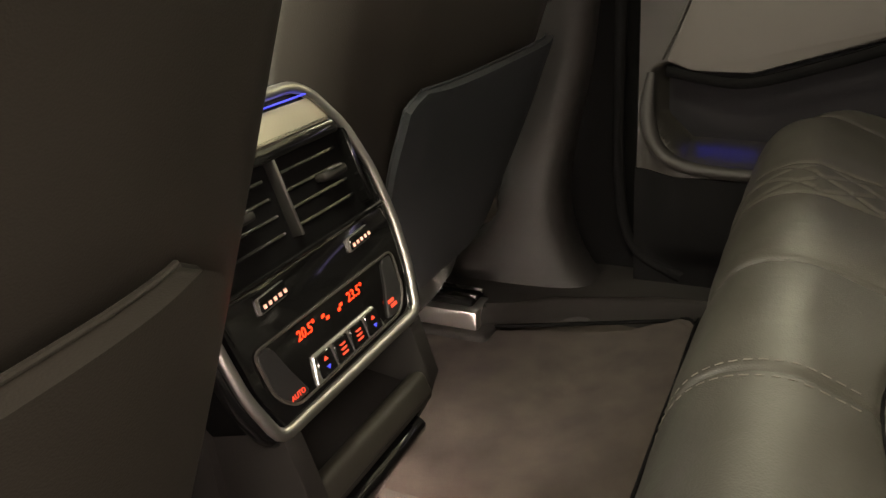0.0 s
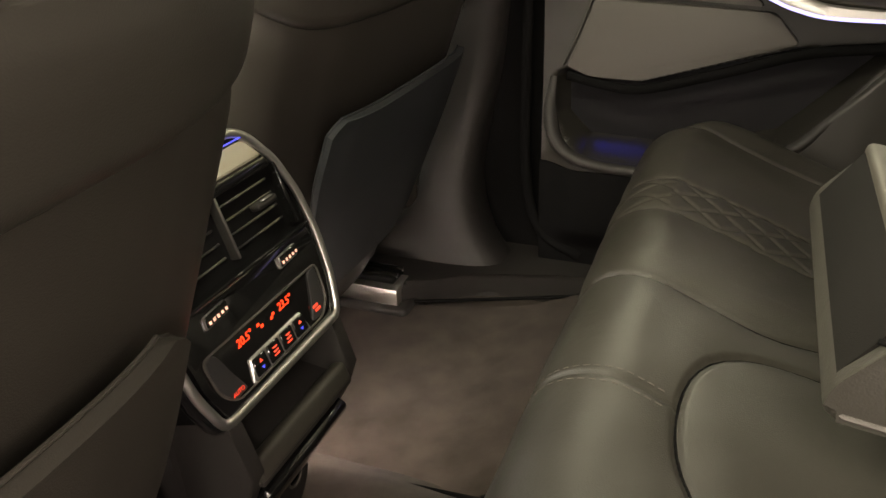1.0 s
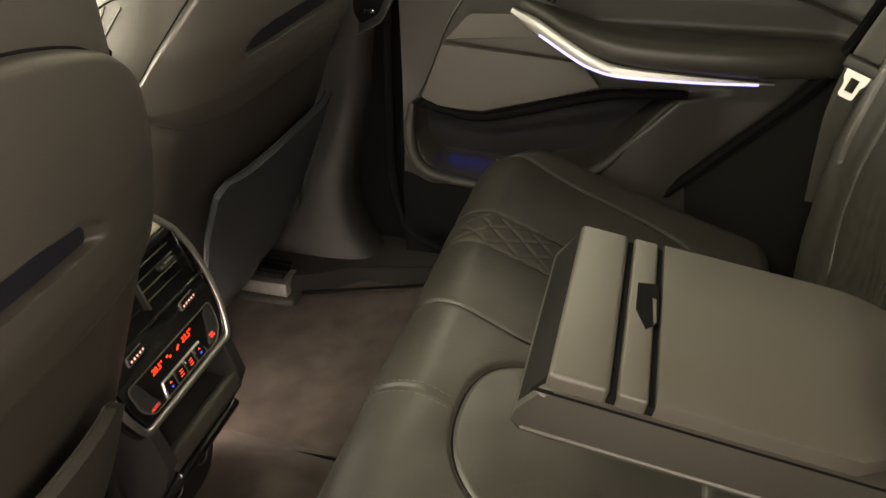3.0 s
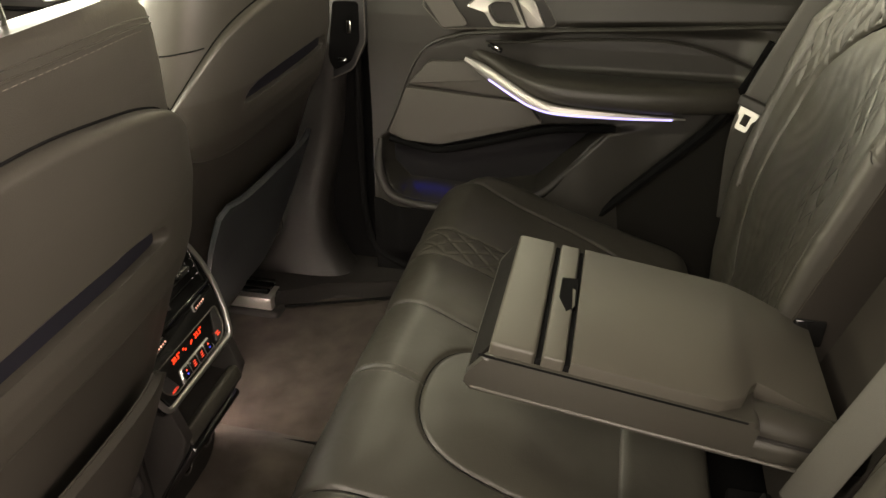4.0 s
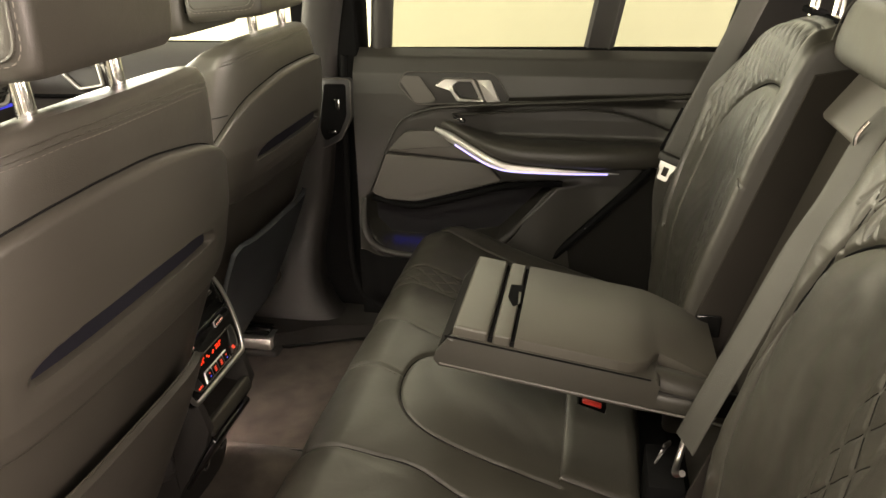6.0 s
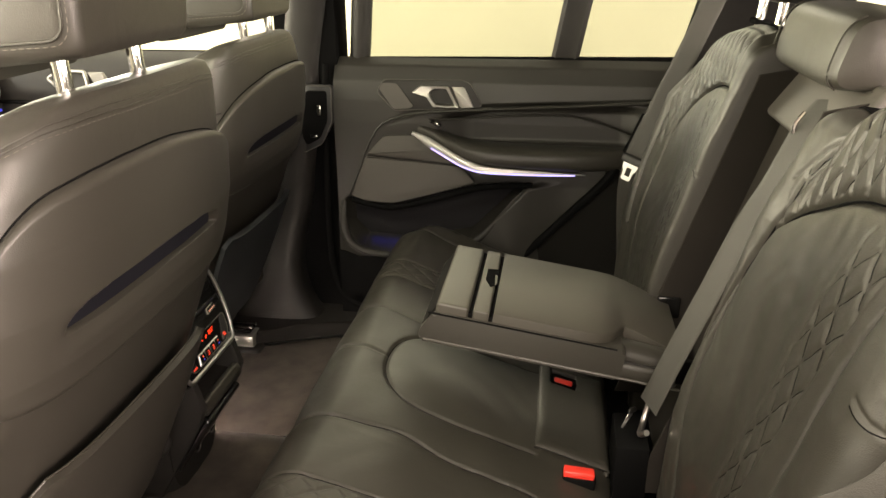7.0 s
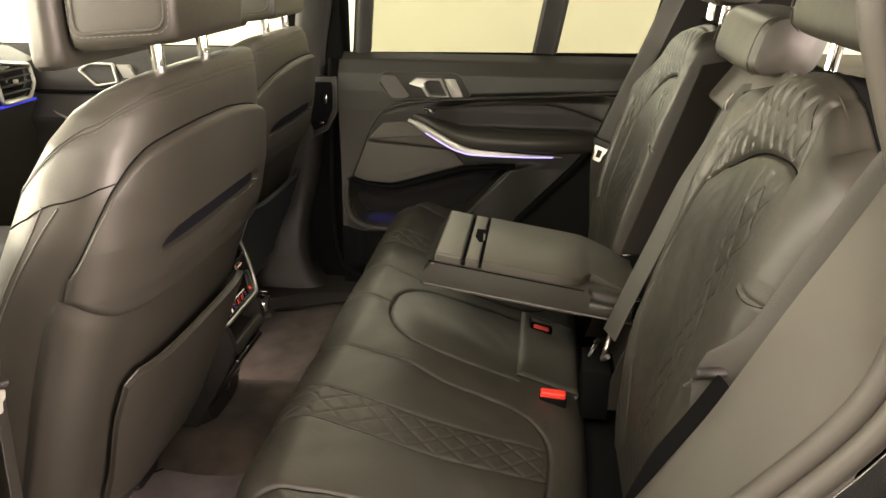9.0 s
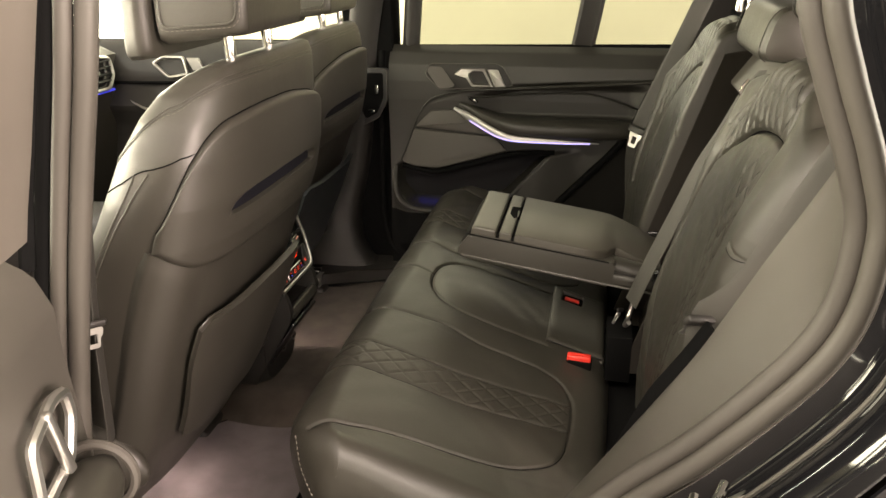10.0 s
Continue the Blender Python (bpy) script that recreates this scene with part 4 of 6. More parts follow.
# its nose leans back above a rounded lower lip
nose = [(-.010, -.064), (.300, -.064), (.300, -.012), (.010, -.012), (-.010, -.045)]
bm = plate(rounded(nose, .008, 4), O + Vector((0, -.126, 0)), AX, AZ, .252, .006, 4)
arm = from_bm("armrest", bm, LEATHER, bench, "folded-down leather centre armrest")
lean = (AX * .0195 + AZ * .041).normalized()
bm = plate([(-.116, 0), (.116, 0), (.116, .0445), (-.116, .0445)], O + AX * -.0085 + AZ * -.0425, (0, -1, 0), lean, .006, .001, 2)
from_bm("front_face", bm, TRIM_BLACK_SHADE, arm, "dark plain front face of the armrest")
arm_box(.270, .385, -.1255, .1255, -.0635, -.034, .010, "rear_block", LEATHER)
arm_box(.010, .060, -.122, .122, -.030, .003, .005, "front_lid", LID_LEATHER_LIT, "smooth leather end pad of the armrest")
arm_box(.066, .091, -.122, .122, -.030, .002, .003, "middle_bar", LID_LEATHER_LIT)
wedge = [(.0735, -.004), (.084, -.030), (.0945, -.016), (.0945, .046), (.0735, .040)]
bm = plate(wedge, O + AZ * .0028, AX, (0, 1, 0), .010, .0006, 1)
from_bm("latch_recess", bm, BLACK, arm, "black notch with the release latch of the lid")
bm = plate([(.0878, .020), (.0918, .018), (.0928, -.016), (.0905, -.022)], O + AZ * .0031, AX, (0, 1, 0), .002, .0003, 1)
from_bm("latch_tab", bm, LID_LEATHER_LIT, arm)
arm_box(.0595, .0665, -.121, .121, -.03, -.004, .001, "joint", BLACK)
arm_box(.0905, .0975, -.121, .121, -.03, -.004, .001, "joint", BLACK)


def arm_at(a, b, c):
    q = O + AX * a + Vector((0, b, 0)) + AZ * c
    return (q.x, q.y, q.z)


# lid: level at first, then falling towards its hinge, cut back in a curve at the near rear corner
R = []
for a in np.r_[np.linspace(.097, .28, 8), np.linspace(.29, .392, 14)]:
    fall = -.030 * step(a, .265, .41)
    y0 = -.122 + .052 * step(a, .268, .300)
    R.append([arm_at(a, y0 + .005, .004 + fall), arm_at(a, .117, .004 + fall), arm_at(a, .121, .002 + fall), arm_at(a, .122, -.004 + fall), arm_at(a, .122, -.045), arm_at(a, y0, -.045), arm_at(a, y0, -.004 + fall), arm_at(a, y0 + .001, .002 + fall)])
v, f = loft(R)
build("lid", v, f, LID_LEATHER_LIT, arm, "broad smooth lid of the armrest")
v, f = tube([arm_at(.292, -.094, -.030), arm_at(.38, -.094, -.036)], .024, 20, .8)
build("hinge_cover", v, f, LEATHER_SOFT, arm, "rounded leather hinge cover")
# flat dark plate in place of the shaded scoop beside the hinge
from_bm("hinge_shade_plate", plate(rounded([(.283, -.1215), (.302, -.074), (.392, -.070), (.392, -.1215)], .012, 4), O + AZ * -.0325, AX, (0, 1, 0), .003, .0006, 1), PLASTIC, arm)
v, f = tube([arm_at(.0, -.1255, -.014), arm_at(.286, -.1255, -.014)], .0016, 6)
build("joint", v, f, BLACK, arm)
low = np.array([O + AX * a + Vector((0, b, 0)) + AZ * -.060 for a, b in [(.40, -.1255), (.0, -.1255), (-.007, -.120), (-.007, .120), (.0, .1255), (.40, .1255)]])
v, f = tube(low, .0022, 6)
build("lower_seam", v, f, PLASTIC_GREY, arm)
for s in (-1, 1):
    bm = rbox(.790, .02 + s * .112, .418, .04, .012, .04, .004, 3)
    from_bm("hinge_bracket", bm, GLOSS, arm, "glossy black hinge bracket")
bar = [(.764, .142, .456), (.785, .141, .458), (.806, .139, .458)]
v, f = tube(spline(bar, 20), .0018, 8)
build("hinge_bar", v, f, STEEL, arm)


# ---- belts ----
def belt_tongue(root, x, y, z, down, facing, grip=1.0):
    """Metal tongue with its slot and a black plastic grip above it."""
    d, n = Vector(down).normalized(), Vector(facing).normalized()
    s = d.cross(n).normalized()
    o = Vector((x, y, z))
    k = grip
    poly = [(a * k, b * k) for a, b in [(-.020, 0), (.020, 0), (.018, .018), (.013, .024), (.012, .046), (-.012, .046), (-.013, .024), (-.018, .018)]]
    bm = bmesh.new()
    outer = rounded(poly, .004, 2)
    n_o = len(outer)
    inner = []
    for a, b in outer:
        inner.append((max(-.007 * k, min(.007 * k, a)), max(.014 * k, min(.036 * k, b))))
    rows = []
    for q, h in ((outer, .001), (inner, .001), (inner, -.001), (outer, -.001)):
        rows.append([bm.verts.new(o + s * a + d * b + n * h) for a, b in q])
    for r0, r1 in zip(rows, rows[1:] + rows[:1]):
        for i in range(n_o):
            j = (i + 1) % n_o
            quad = [r0[i], r0[j], r1[j], r1[i]]
            try:
                bm.faces.new(quad)
            except ValueError:
                pass
    bmesh.ops.remove_doubles(bm, verts=bm.verts[:], dist=1e-5)
    from_bm("tongue", bm, SATIN_DULL, root, "bright metal belt tongue")
    m = Matrix((( s.x, d.x, n.x), (s.y, d.y, n.y), (s.z, d.z, n.z)))
    from_bm("grip", rbox(x - d.x * .006, y - d.y * .006, z - d.z * .006, .058 * grip, .022 * grip * grip, .012 * grip, .004, 3, m), PLASTIC, root, "black plastic belt grip")


belt = thing("seat_belt", (.72, .60, .30), "dark webbing seat belt with metal tongue, hanging by the backrest", "seat belt", "seat belts")
path = spline([(.980, .635, 1.10), (.915, .632, .95), (.853, .628, .79), (.800, .622, .66), (.762, .618, .56), (.752, .634, .48), (.757, .656, .40), (.765, .672, .30)], 60)
v, f = strap(path, .046, .0022, (-.30, -.95, .0))
build("webbing", v, f, WEBBING, belt)
belt_tongue(belt, .754, .607, .548, (-.30, -.04, -.95), (-.45, -.88, .05), .92)

belt = thing("seat_belt", (.74, -.62, .30), "dark webbing seat belt with metal tongue beside the backrest", "seat belt", "seat belts")
path = spline([(1.000, -.665, 1.06), (.957, -.655, .92), (.910, -.648, .826), (.884, -.649, .772), (.852, -.650, .703), (.826, -.648, .650), (.803, -.640, .622), (.790, -.634, .602), (.784, -.640, .53), (.762, -.652, .45), (.72, -.660, .33)], 60)
v, f = strap(path, .046, .0022, (-.45, -1, .15))
build("webbing", v, f, WEBBING, belt)
belt_tongue(belt, .784, -.632, .602, (-.36, .60, -.72), (-.16, .63, .61), .88)

belt = thing("seat_belt", (.73, -.14, .28), "dark centre seat belt lying along the backrest's edge", "seat belt", "seat belts")
path = spline([(.935, -.040, .815), (.905, -.060, .782), (.866, -.097, .715), (.832, -.118, .655), (.795, -.135, .565), (.757, -.148, .470), (.730, -.155, .395)], 60)
v, f = strap(path, .047, .0025, (-.90, -.35, .27))
build("webbing", v, f, WEBBING, belt)
loop = spline([(.742, -.125, .408), (.735, -.122, .375), (.728, -.135, .352), (.722, -.160, .350), (.728, -.178, .365)], 30)
v, f = tube(loop, .0045, 10)
build("loop", v, f, STEEL, belt, "dull metal belt loop")
belt_tongue(belt, .712, -.112, .352, (-.35, -.15, -.75), (-.35, .45, .65), .55)


# ---- right rear door ----
def rear_door():
    root = thing("rear_door", (.40, .75, .06), "closed black rear door with silver trim and armrest", "car door", "car doors")
    xs = np.linspace(.030, .880, 240)
    zs = np.linspace(.06, .752, 220)
    X, Z = np.meshgrid(xs, zs, indexing="ij")
    Yb = np.interp(Z, [.06, .20, .30, .45, .60, .655, .70, .735, .752], [.705, .70, .705, .712, .708, .712, .722, .742, .770])
    zl = np.interp(X, [.04, .10, .22, .377, .45, .517, .60], [.34, .278, .272, .305, .38, .45, .46])
    zu = np.interp(X, [.04, .067, .179, .388, .52, .60], [.400, .410, .395, .452, .462, .462])
    rec = step(Z, zl, zl + .018) * (1 - step(Z, zu - .012, zu)) * step(X, .045, .07)
    below = step(Z, .10, .16) * (1 - step(Z, zl - .004, zl + .012)) * step(X, .03, .10) * (1 - step(X, .46, .62))
    arm_hollow = step(Z, .535, .565) * (1 - step(Z, .600 + .03 * step(X, .26, .45), .632 + .03 * step(X, .3, .6))) * step(X, .27, .38) * (1 - step(X, .73, .80))
    gap = np.exp(-((Z - np.interp(X, [.03, .12, .165, .257, .50, .80], [.54, .552, .60, .634, .650, .664])) / .005) ** 2)
    gap = gap * step(X, .15, .19)
    Y = Yb + .055 * rec - .035 * below + .030 * arm_hollow + .006 * gap
    v, f = slab(np.stack([X, Y, Z], -1), -0.012)
    build("door_panel", v, f, DOOR_VINYL_SHADE, root, sharp=50)
    # black sheet over the door's lower part, standing in for the shade there
    kx, kz = np.meshgrid(np.linspace(.0285, .47, 60), np.linspace(.062, .258, 30), indexing="ij")
    ky = np.interp(kz, [.06, .20, .30], [.705, .70, .705]) - .035 * step(kz, .10, .16) * (1 - step(kz, .262, .29)) * step(kx, .03, .10) - .004
    build("kick_shade_panel", *slab(np.stack([kx, ky, kz], -1), -.008), BLACK, root, "black felt-covered lower panel")
    q0, q1 = np.meshgrid(np.linspace(.062, .50, 80), np.linspace(0, 1, 16), indexing="ij")
    zb = np.interp(q0, [.04, .10, .22, .377, .45, .517, .60], [.34, .278, .272, .305, .38, .45, .46]) + .016
    zt = np.interp(q0, [.04, .067, .179, .388, .52, .60], [.400, .410, .395, .452, .462, .462]) - .010
    # dark sheet on the pocket's back wall, standing in for the shade inside
    build("pocket_back", *slab(np.stack([q0, .7545 + .003 * np.sin(3 * q0), zb + np.maximum(zt - zb, .002) * q1], -1), -.004), POCKET_SHADE, root, "dark felt back of the door pocket")
    # armrest: a ledge that swells from the handle line and runs level to the rear
    R = []
    for t, (x, y, z, w, h) in enumerate(spline([(.215, .712, .592, .012, .012), (.27, .694, .578, .030, .016), (.33, .672, .556, .052, .022), (.40, .660, .541, .068, .026), (.52, .664, .533, .066, .028), (.64, .672, .531, .056, .028), (.76, .690, .531, .036, .026)], 50)):
        a = np.linspace(0, 2 * np.pi, 28, endpoint=False)
        ca, sa = np.cos(a), np.sin(a)
        R.append(np.stack([np.full(28, x), y + .02 + w * .72 * np.sign(ca) * np.abs(ca) ** .7, z + h * np.sign(sa) * np.abs(sa) ** .7], 1))
    v, f = loft(R)
    build("armrest", v, f, LEATHER_SOFT, root)
    # speaker panels, two plates with a joint
    upper = rounded([(.158, .570), (.113, .521), (.338, .506), (.300, .540), (.238, .574)], .006, 3)
    lower = rounded([(.109, .515), (.068, .412), (.105, .400), (.180, .397), (.275, .425), (.388, .458), (.352, .498)], .008, 3)
    for nm, poly in (("trim_panel", upper), ("speaker_grille", lower)):
        from_bm(nm, plate([(a, b) for a, b in poly[::-1]], (0, .698, 0), (1, 0, 0), (0, 0, 1), .016, .003, 2), SPEAKER, root, "dark grey grille panel")
    # black strip below the grille, in place of the shadow under it
    p = spline([(.068, .702, .402), (.12, .698, .392), (.18, .694, .388), (.28, .690, .415), (.388, .682, .450), (.46, .684, .460), (.53, .69, .462)], 40)
    v, f = strap(p + np.array([0, .006, -.004]), .015, .012, (0, -1, -.3))
    build("shelf_shade", v, f, BLACK, root, "black strip under the grille panel, in place of its shadow")
    # silver strip with its light line
    p = spline([(.232, .690, .582), (.262, .676, .571), (.30, .660, .554), (.345, .641, .534), (.377, .631, .522), (.42, .631, .512), (.52, .643, .505), (.612, .662, .499), (.655, .675, .495)], 70)
    w = np.interp(np.linspace(0, 1, 70), [0, .1, .35, .5, .8, 1], [.010, .021, .021, .017, .010, .003])
    d = np.gradient(p, axis=0)
    d /= np.linalg.norm(d, axis=1, keepdims=True)
    nrm = np.array((-.10, -1, .30)) / np.linalg.norm((-.10, -1, .30))
    sd = np.cross(d, nrm)
    sd /= np.linalg.norm(sd, axis=1, keepdims=True)
    R = np.stack([p + sd * (w * a)[:, None] + nrm * b for a, b in ((-.5, -.004), (-.5, .001), (-.3, .004), (.3, .004), (.5, .001), (.5, -.004))], 1)
    v, f = loft(R)
    build("silver_strip", v, f, SATIN_DULL, root, "satin aluminium trim strip")
    q = (p - sd * (w * -.42)[:, None] + nrm * .0035)[10:66]
    low = (p + sd * (w * .42)[:, None] + nrm * .0035)[10:66]
    led = q if q[:, 2].mean() < low[:, 2].mean() else low
    v, f = tube(led, .0021, 8)
    build("light_line", v, f, LED_VIOLET, root, "glowing violet ambient light line")
    # rail above the armrest
    p = spline([(.062, .703, .414), (.085, .703, .464), (.108, .702, .524), (.132, .699, .572), (.158, .694, .602), (.200, .690, .620), (.257, .688, .632), (.40, .690, .642), (.60, .692, .654), (.80, .700, .666)], 60)
    v, f = tube(p + np.array([0, .004, 0]), np.interp(np.linspace(0, 1, 60), [0, .2, .32, .42, 1], [.002, .0025, .004, .006, .006]), 10, 0.8)
    build("rail", v, f, DOOR_VINYL_SHADE, root)
    p2 = spline([(.27, .694, .612), (.33, .690, .616), (.48, .690, .628), (.60, .694, .630), (.68, .70, .615), (.76, .71, .585)], 40)
    v, f = tube(p2 + np.array([0, .014, 0]), .006, 8, .5)
    build("hollow_edge", v, f, DOOR_VINYL_SHADE, root)
    # handle set
    poly = rounded([(.142, .676), (.158, .706), (.352, .708), (.372, .700), (.402, .652), (.390, .644), (.186, .634)], .010, 4)
    from_bm("handle_bezel", plate(poly[::-1], (0, .5645, 0), (1, 0, 0), (0, .22, 1), .014, .003, 2), PLASTIC, root)

    O2 = (0, .5645, 0)
    lever = rounded([(.230, .678), (.249, .694), (.321, .694), (.347, .645), (.282, .645), (.266, .668)], .004, 3)
    hole = rounded([(.271, .680), (.282, .688), (.315, .688), (.337, .649), (.289, .650), (.274, .668)], .004, 3)
    mid = np.mean(hole, axis=0)

    def on_bezel(q, lift):
        return [(a, O2[1] + .22 * b - lift, b) for a, b in q]
    rings = [on_bezel(lever, -.004), on_bezel(lever, .009), on_bezel([(.9 * a + .1 * c, .9 * b + .1 * d) for (a, b), (c, d) in zip(lever, hole)], .012), on_bezel(hole, .010)]
    rings += [on_bezel([tuple(mid + (np.array(q) - mid) * k) for q in hole], h) for k, h in ((.94, .002), (.80, -.003), (.5, -.005), (.1, -.0055))]
    v, f = loft(np.array(rings))
    build("pull_handle", v, f, SATIN_GREY, root, "satin silver pull handle with a hollow")
    from_bm("lock_button", plate(rounded([(.325, .693), (.357, .693), (.382, .646), (.350, .645)], .004, 3)[::-1], (O2[0], O2[1] - .010, 0), (1, 0, 0), (0, .22, 1), .010, .002, 2), SATIN_GREY, root, "satin silver lock button")
    from_bm("dark_insert", plate(rounded([(.144, .688), (.155, .698), (.191, .697), (.233, .646), (.226, .640), (.184, .637)], .005, 3)[::-1], (O2[0], O2[1] - .003, 0), (1, 0, 0), (0, .22, 1), .004, .001, 1), SPEAKER, root, "dark grey insert beside the handle")
    v, f = tube(np.array(on_bezel(poly, .0025)), .0014, 6, closed=True, up=(0, 1, 0))
    build("bezel_rim", v, f, PLASTIC_GREY, root)
    # window switch
    from_bm("window_switch", rbox(.292, .676, .610, .030, .016, .008, .003, 2, Matrix.Rotation(radians(25), 3, "Y")), GLOSS, root)
    from_bm("switch_cap", rbox(.296, .668, .612, .010, .006, .005, .002, 2, Matrix.Rotation(radians(25), 3, "Y")), CHROME, root)
    # door pocket: rim, felt floor and its blue lamp
    rim = spline([(.047, .705, .395), (.046, .688, .345), (.062, .672, .300), (.10, .664, .276), (.17, .662, .268), (.25, .664, .272), (.377, .670, .305), (.44, .678, .362), (.49, .69, .425), (.53, .70, .455)], 60)
    v, f = tube(rim + np.array([0, .004, 0]), np.interp(np.linspace(0, 1, 60), [0, .1, .7, 1], [.006, .012, .012, .003]), 14, .8)
    build("pocket_rim", v, f, PLASTIC, root)
    from_bm("pocket_floor", rbox(.23, .725, .262, .30, .085, .012, .004, 2), LEATHER_SOFT, root)
    from_bm("pocket_tab", rbox(.212, .700, .292, .010, .004, .030, .001, 1, Matrix.Rotation(radians(15), 3, "Y")), SPEAKER, root)
    # window: frame, divider, two panes
    fr = [((.045, .790, .745), (.125, .69, 1.13)), ((.592, .790, .750), (.660, .69, 1.15))]
    v, f = strap([fr[1][0], (.626, .740, .95), fr[1][1]], .066, .02, (0, -1, .2))
    build("window_divider", v, f, PLASTIC, root)
    v, f = tube([(.080, .79, .735), (.085, .79, .76), (.135, .70, 1.13)], .026, 10)
    build("window_frame", v, f, PLASTIC, root)
    v, f = tube(spline([(.09, .70, 1.14), (.40, .66, 1.18), (.80, .67, 1.14)], 14), .025, 8)
    build("window_frame", v, f, PLASTIC, root)
    v, f = tube([(.03, .786, .740), (.45, .786, .746), (.90, .786, .752)], .010, 8)
    build("window_seal", v, f, BLACK, root)
    for x0, x1, xt0, xt1 in ((.055, .590, .125, .660), (.622, .900, .690, .880)):
        V = []
        for dy in (0, .004):
            V += [(x0, .794 + dy, .742), (x1, .794 + dy, .750), (xt1, .700 + dy, 1.15), (xt0, .700 + dy, 1.13)]
        ob = build("pane", V, [(0, 1, 2, 3), (7, 6, 5, 4), (0, 4, 5, 1), (1, 5, 6, 2), (2, 6, 7, 3), (3, 7, 4, 0)], GLASS_TINT, root, "clear side window glass")
        ob.visible_shadow = False
    return root


rear_door()

# trim behind the right door: wheel-arch panel and rear pillar
R = []
for z, x0, x1, y in ((.10, .515, 1.1, .69), (.28, .528, 1.1, .69), (.40, .636, 1.1, .69), (.50, .728, 1.1, .694), (.66, .80, 1.1, .70), (.76, .86, 1.15, .72), (.90, .89, 1.2, .695), (1.05, .90, 1.25, .66), (1.20, .90, 1.3, .62)):
    R.append([(x0, y, z), (x1, y, z), (x1, y + .10, z), (x0, y + .10, z)])
v, f = loft(R)
tagged(build("rear_side_trim", v, f, TRIM_BLACK_SHADE, sharp=60), "trim between the rear door and the backrest, colour darkened for shade", kind="structure")
# black tube that draws the shaded gap behind the closed door
v, f = tube(spline([(.500, .690, .255), (.528, .688, .289), (.617, .687, .386), (.707, .688, .485), (.752, .692, .56), (.785, .696, .64)], 40), .010, 8)
tagged(build("door_seal", v, f, BLACK), "black tube along the closed door's rear gap, in place of shade", kind="structure")


# vent on the centre pillar
def pillar_vent():
    root = thing("pillar_vent", (-.02, .70, .53), "black air vent with chrome tab on the pillar", "air vent")
    poly = rounded([(-.075, .560), (-.050, .520), (.0, .545), (.028, .60), (.030, .690), (-.045, .690)], .010, 4)
    o = (0, .699, 0)
    from_bm("bezel", plate(poly[::-1], o, (1, 0, 0), (0, 0, 1), .02, .003, 2), RUBBER_BLACK, root)
    pts = np.array([(a, .698, b) for a, b in poly])
    v, f = tube(pts, .0013, 6, closed=True, up=(0, 1, 0))
    build("rim", v, f, PLASTIC_GREY, root)
    from_bm("inset", plate(rounded([(-.052, .565), (-.040, .540), (-.004, .560), (.016, .604), (.018, .678), (-.034, .678)], .008, 3)[::-1], (0, .6965, 0), (1, 0, 0), (0, 0, 1), .004, .001, 1), BLACK, root)
    from_bm("tab", rbox(.000, .688, .632, .010, .008, .026, .002, 2), CHROME, root, "chrome vent tab")
    from_bm("dial", rbox(-.018, .690, .566, .018, .008, .008, .002, 2), CHROME, root)
    return root


pillar_vent()


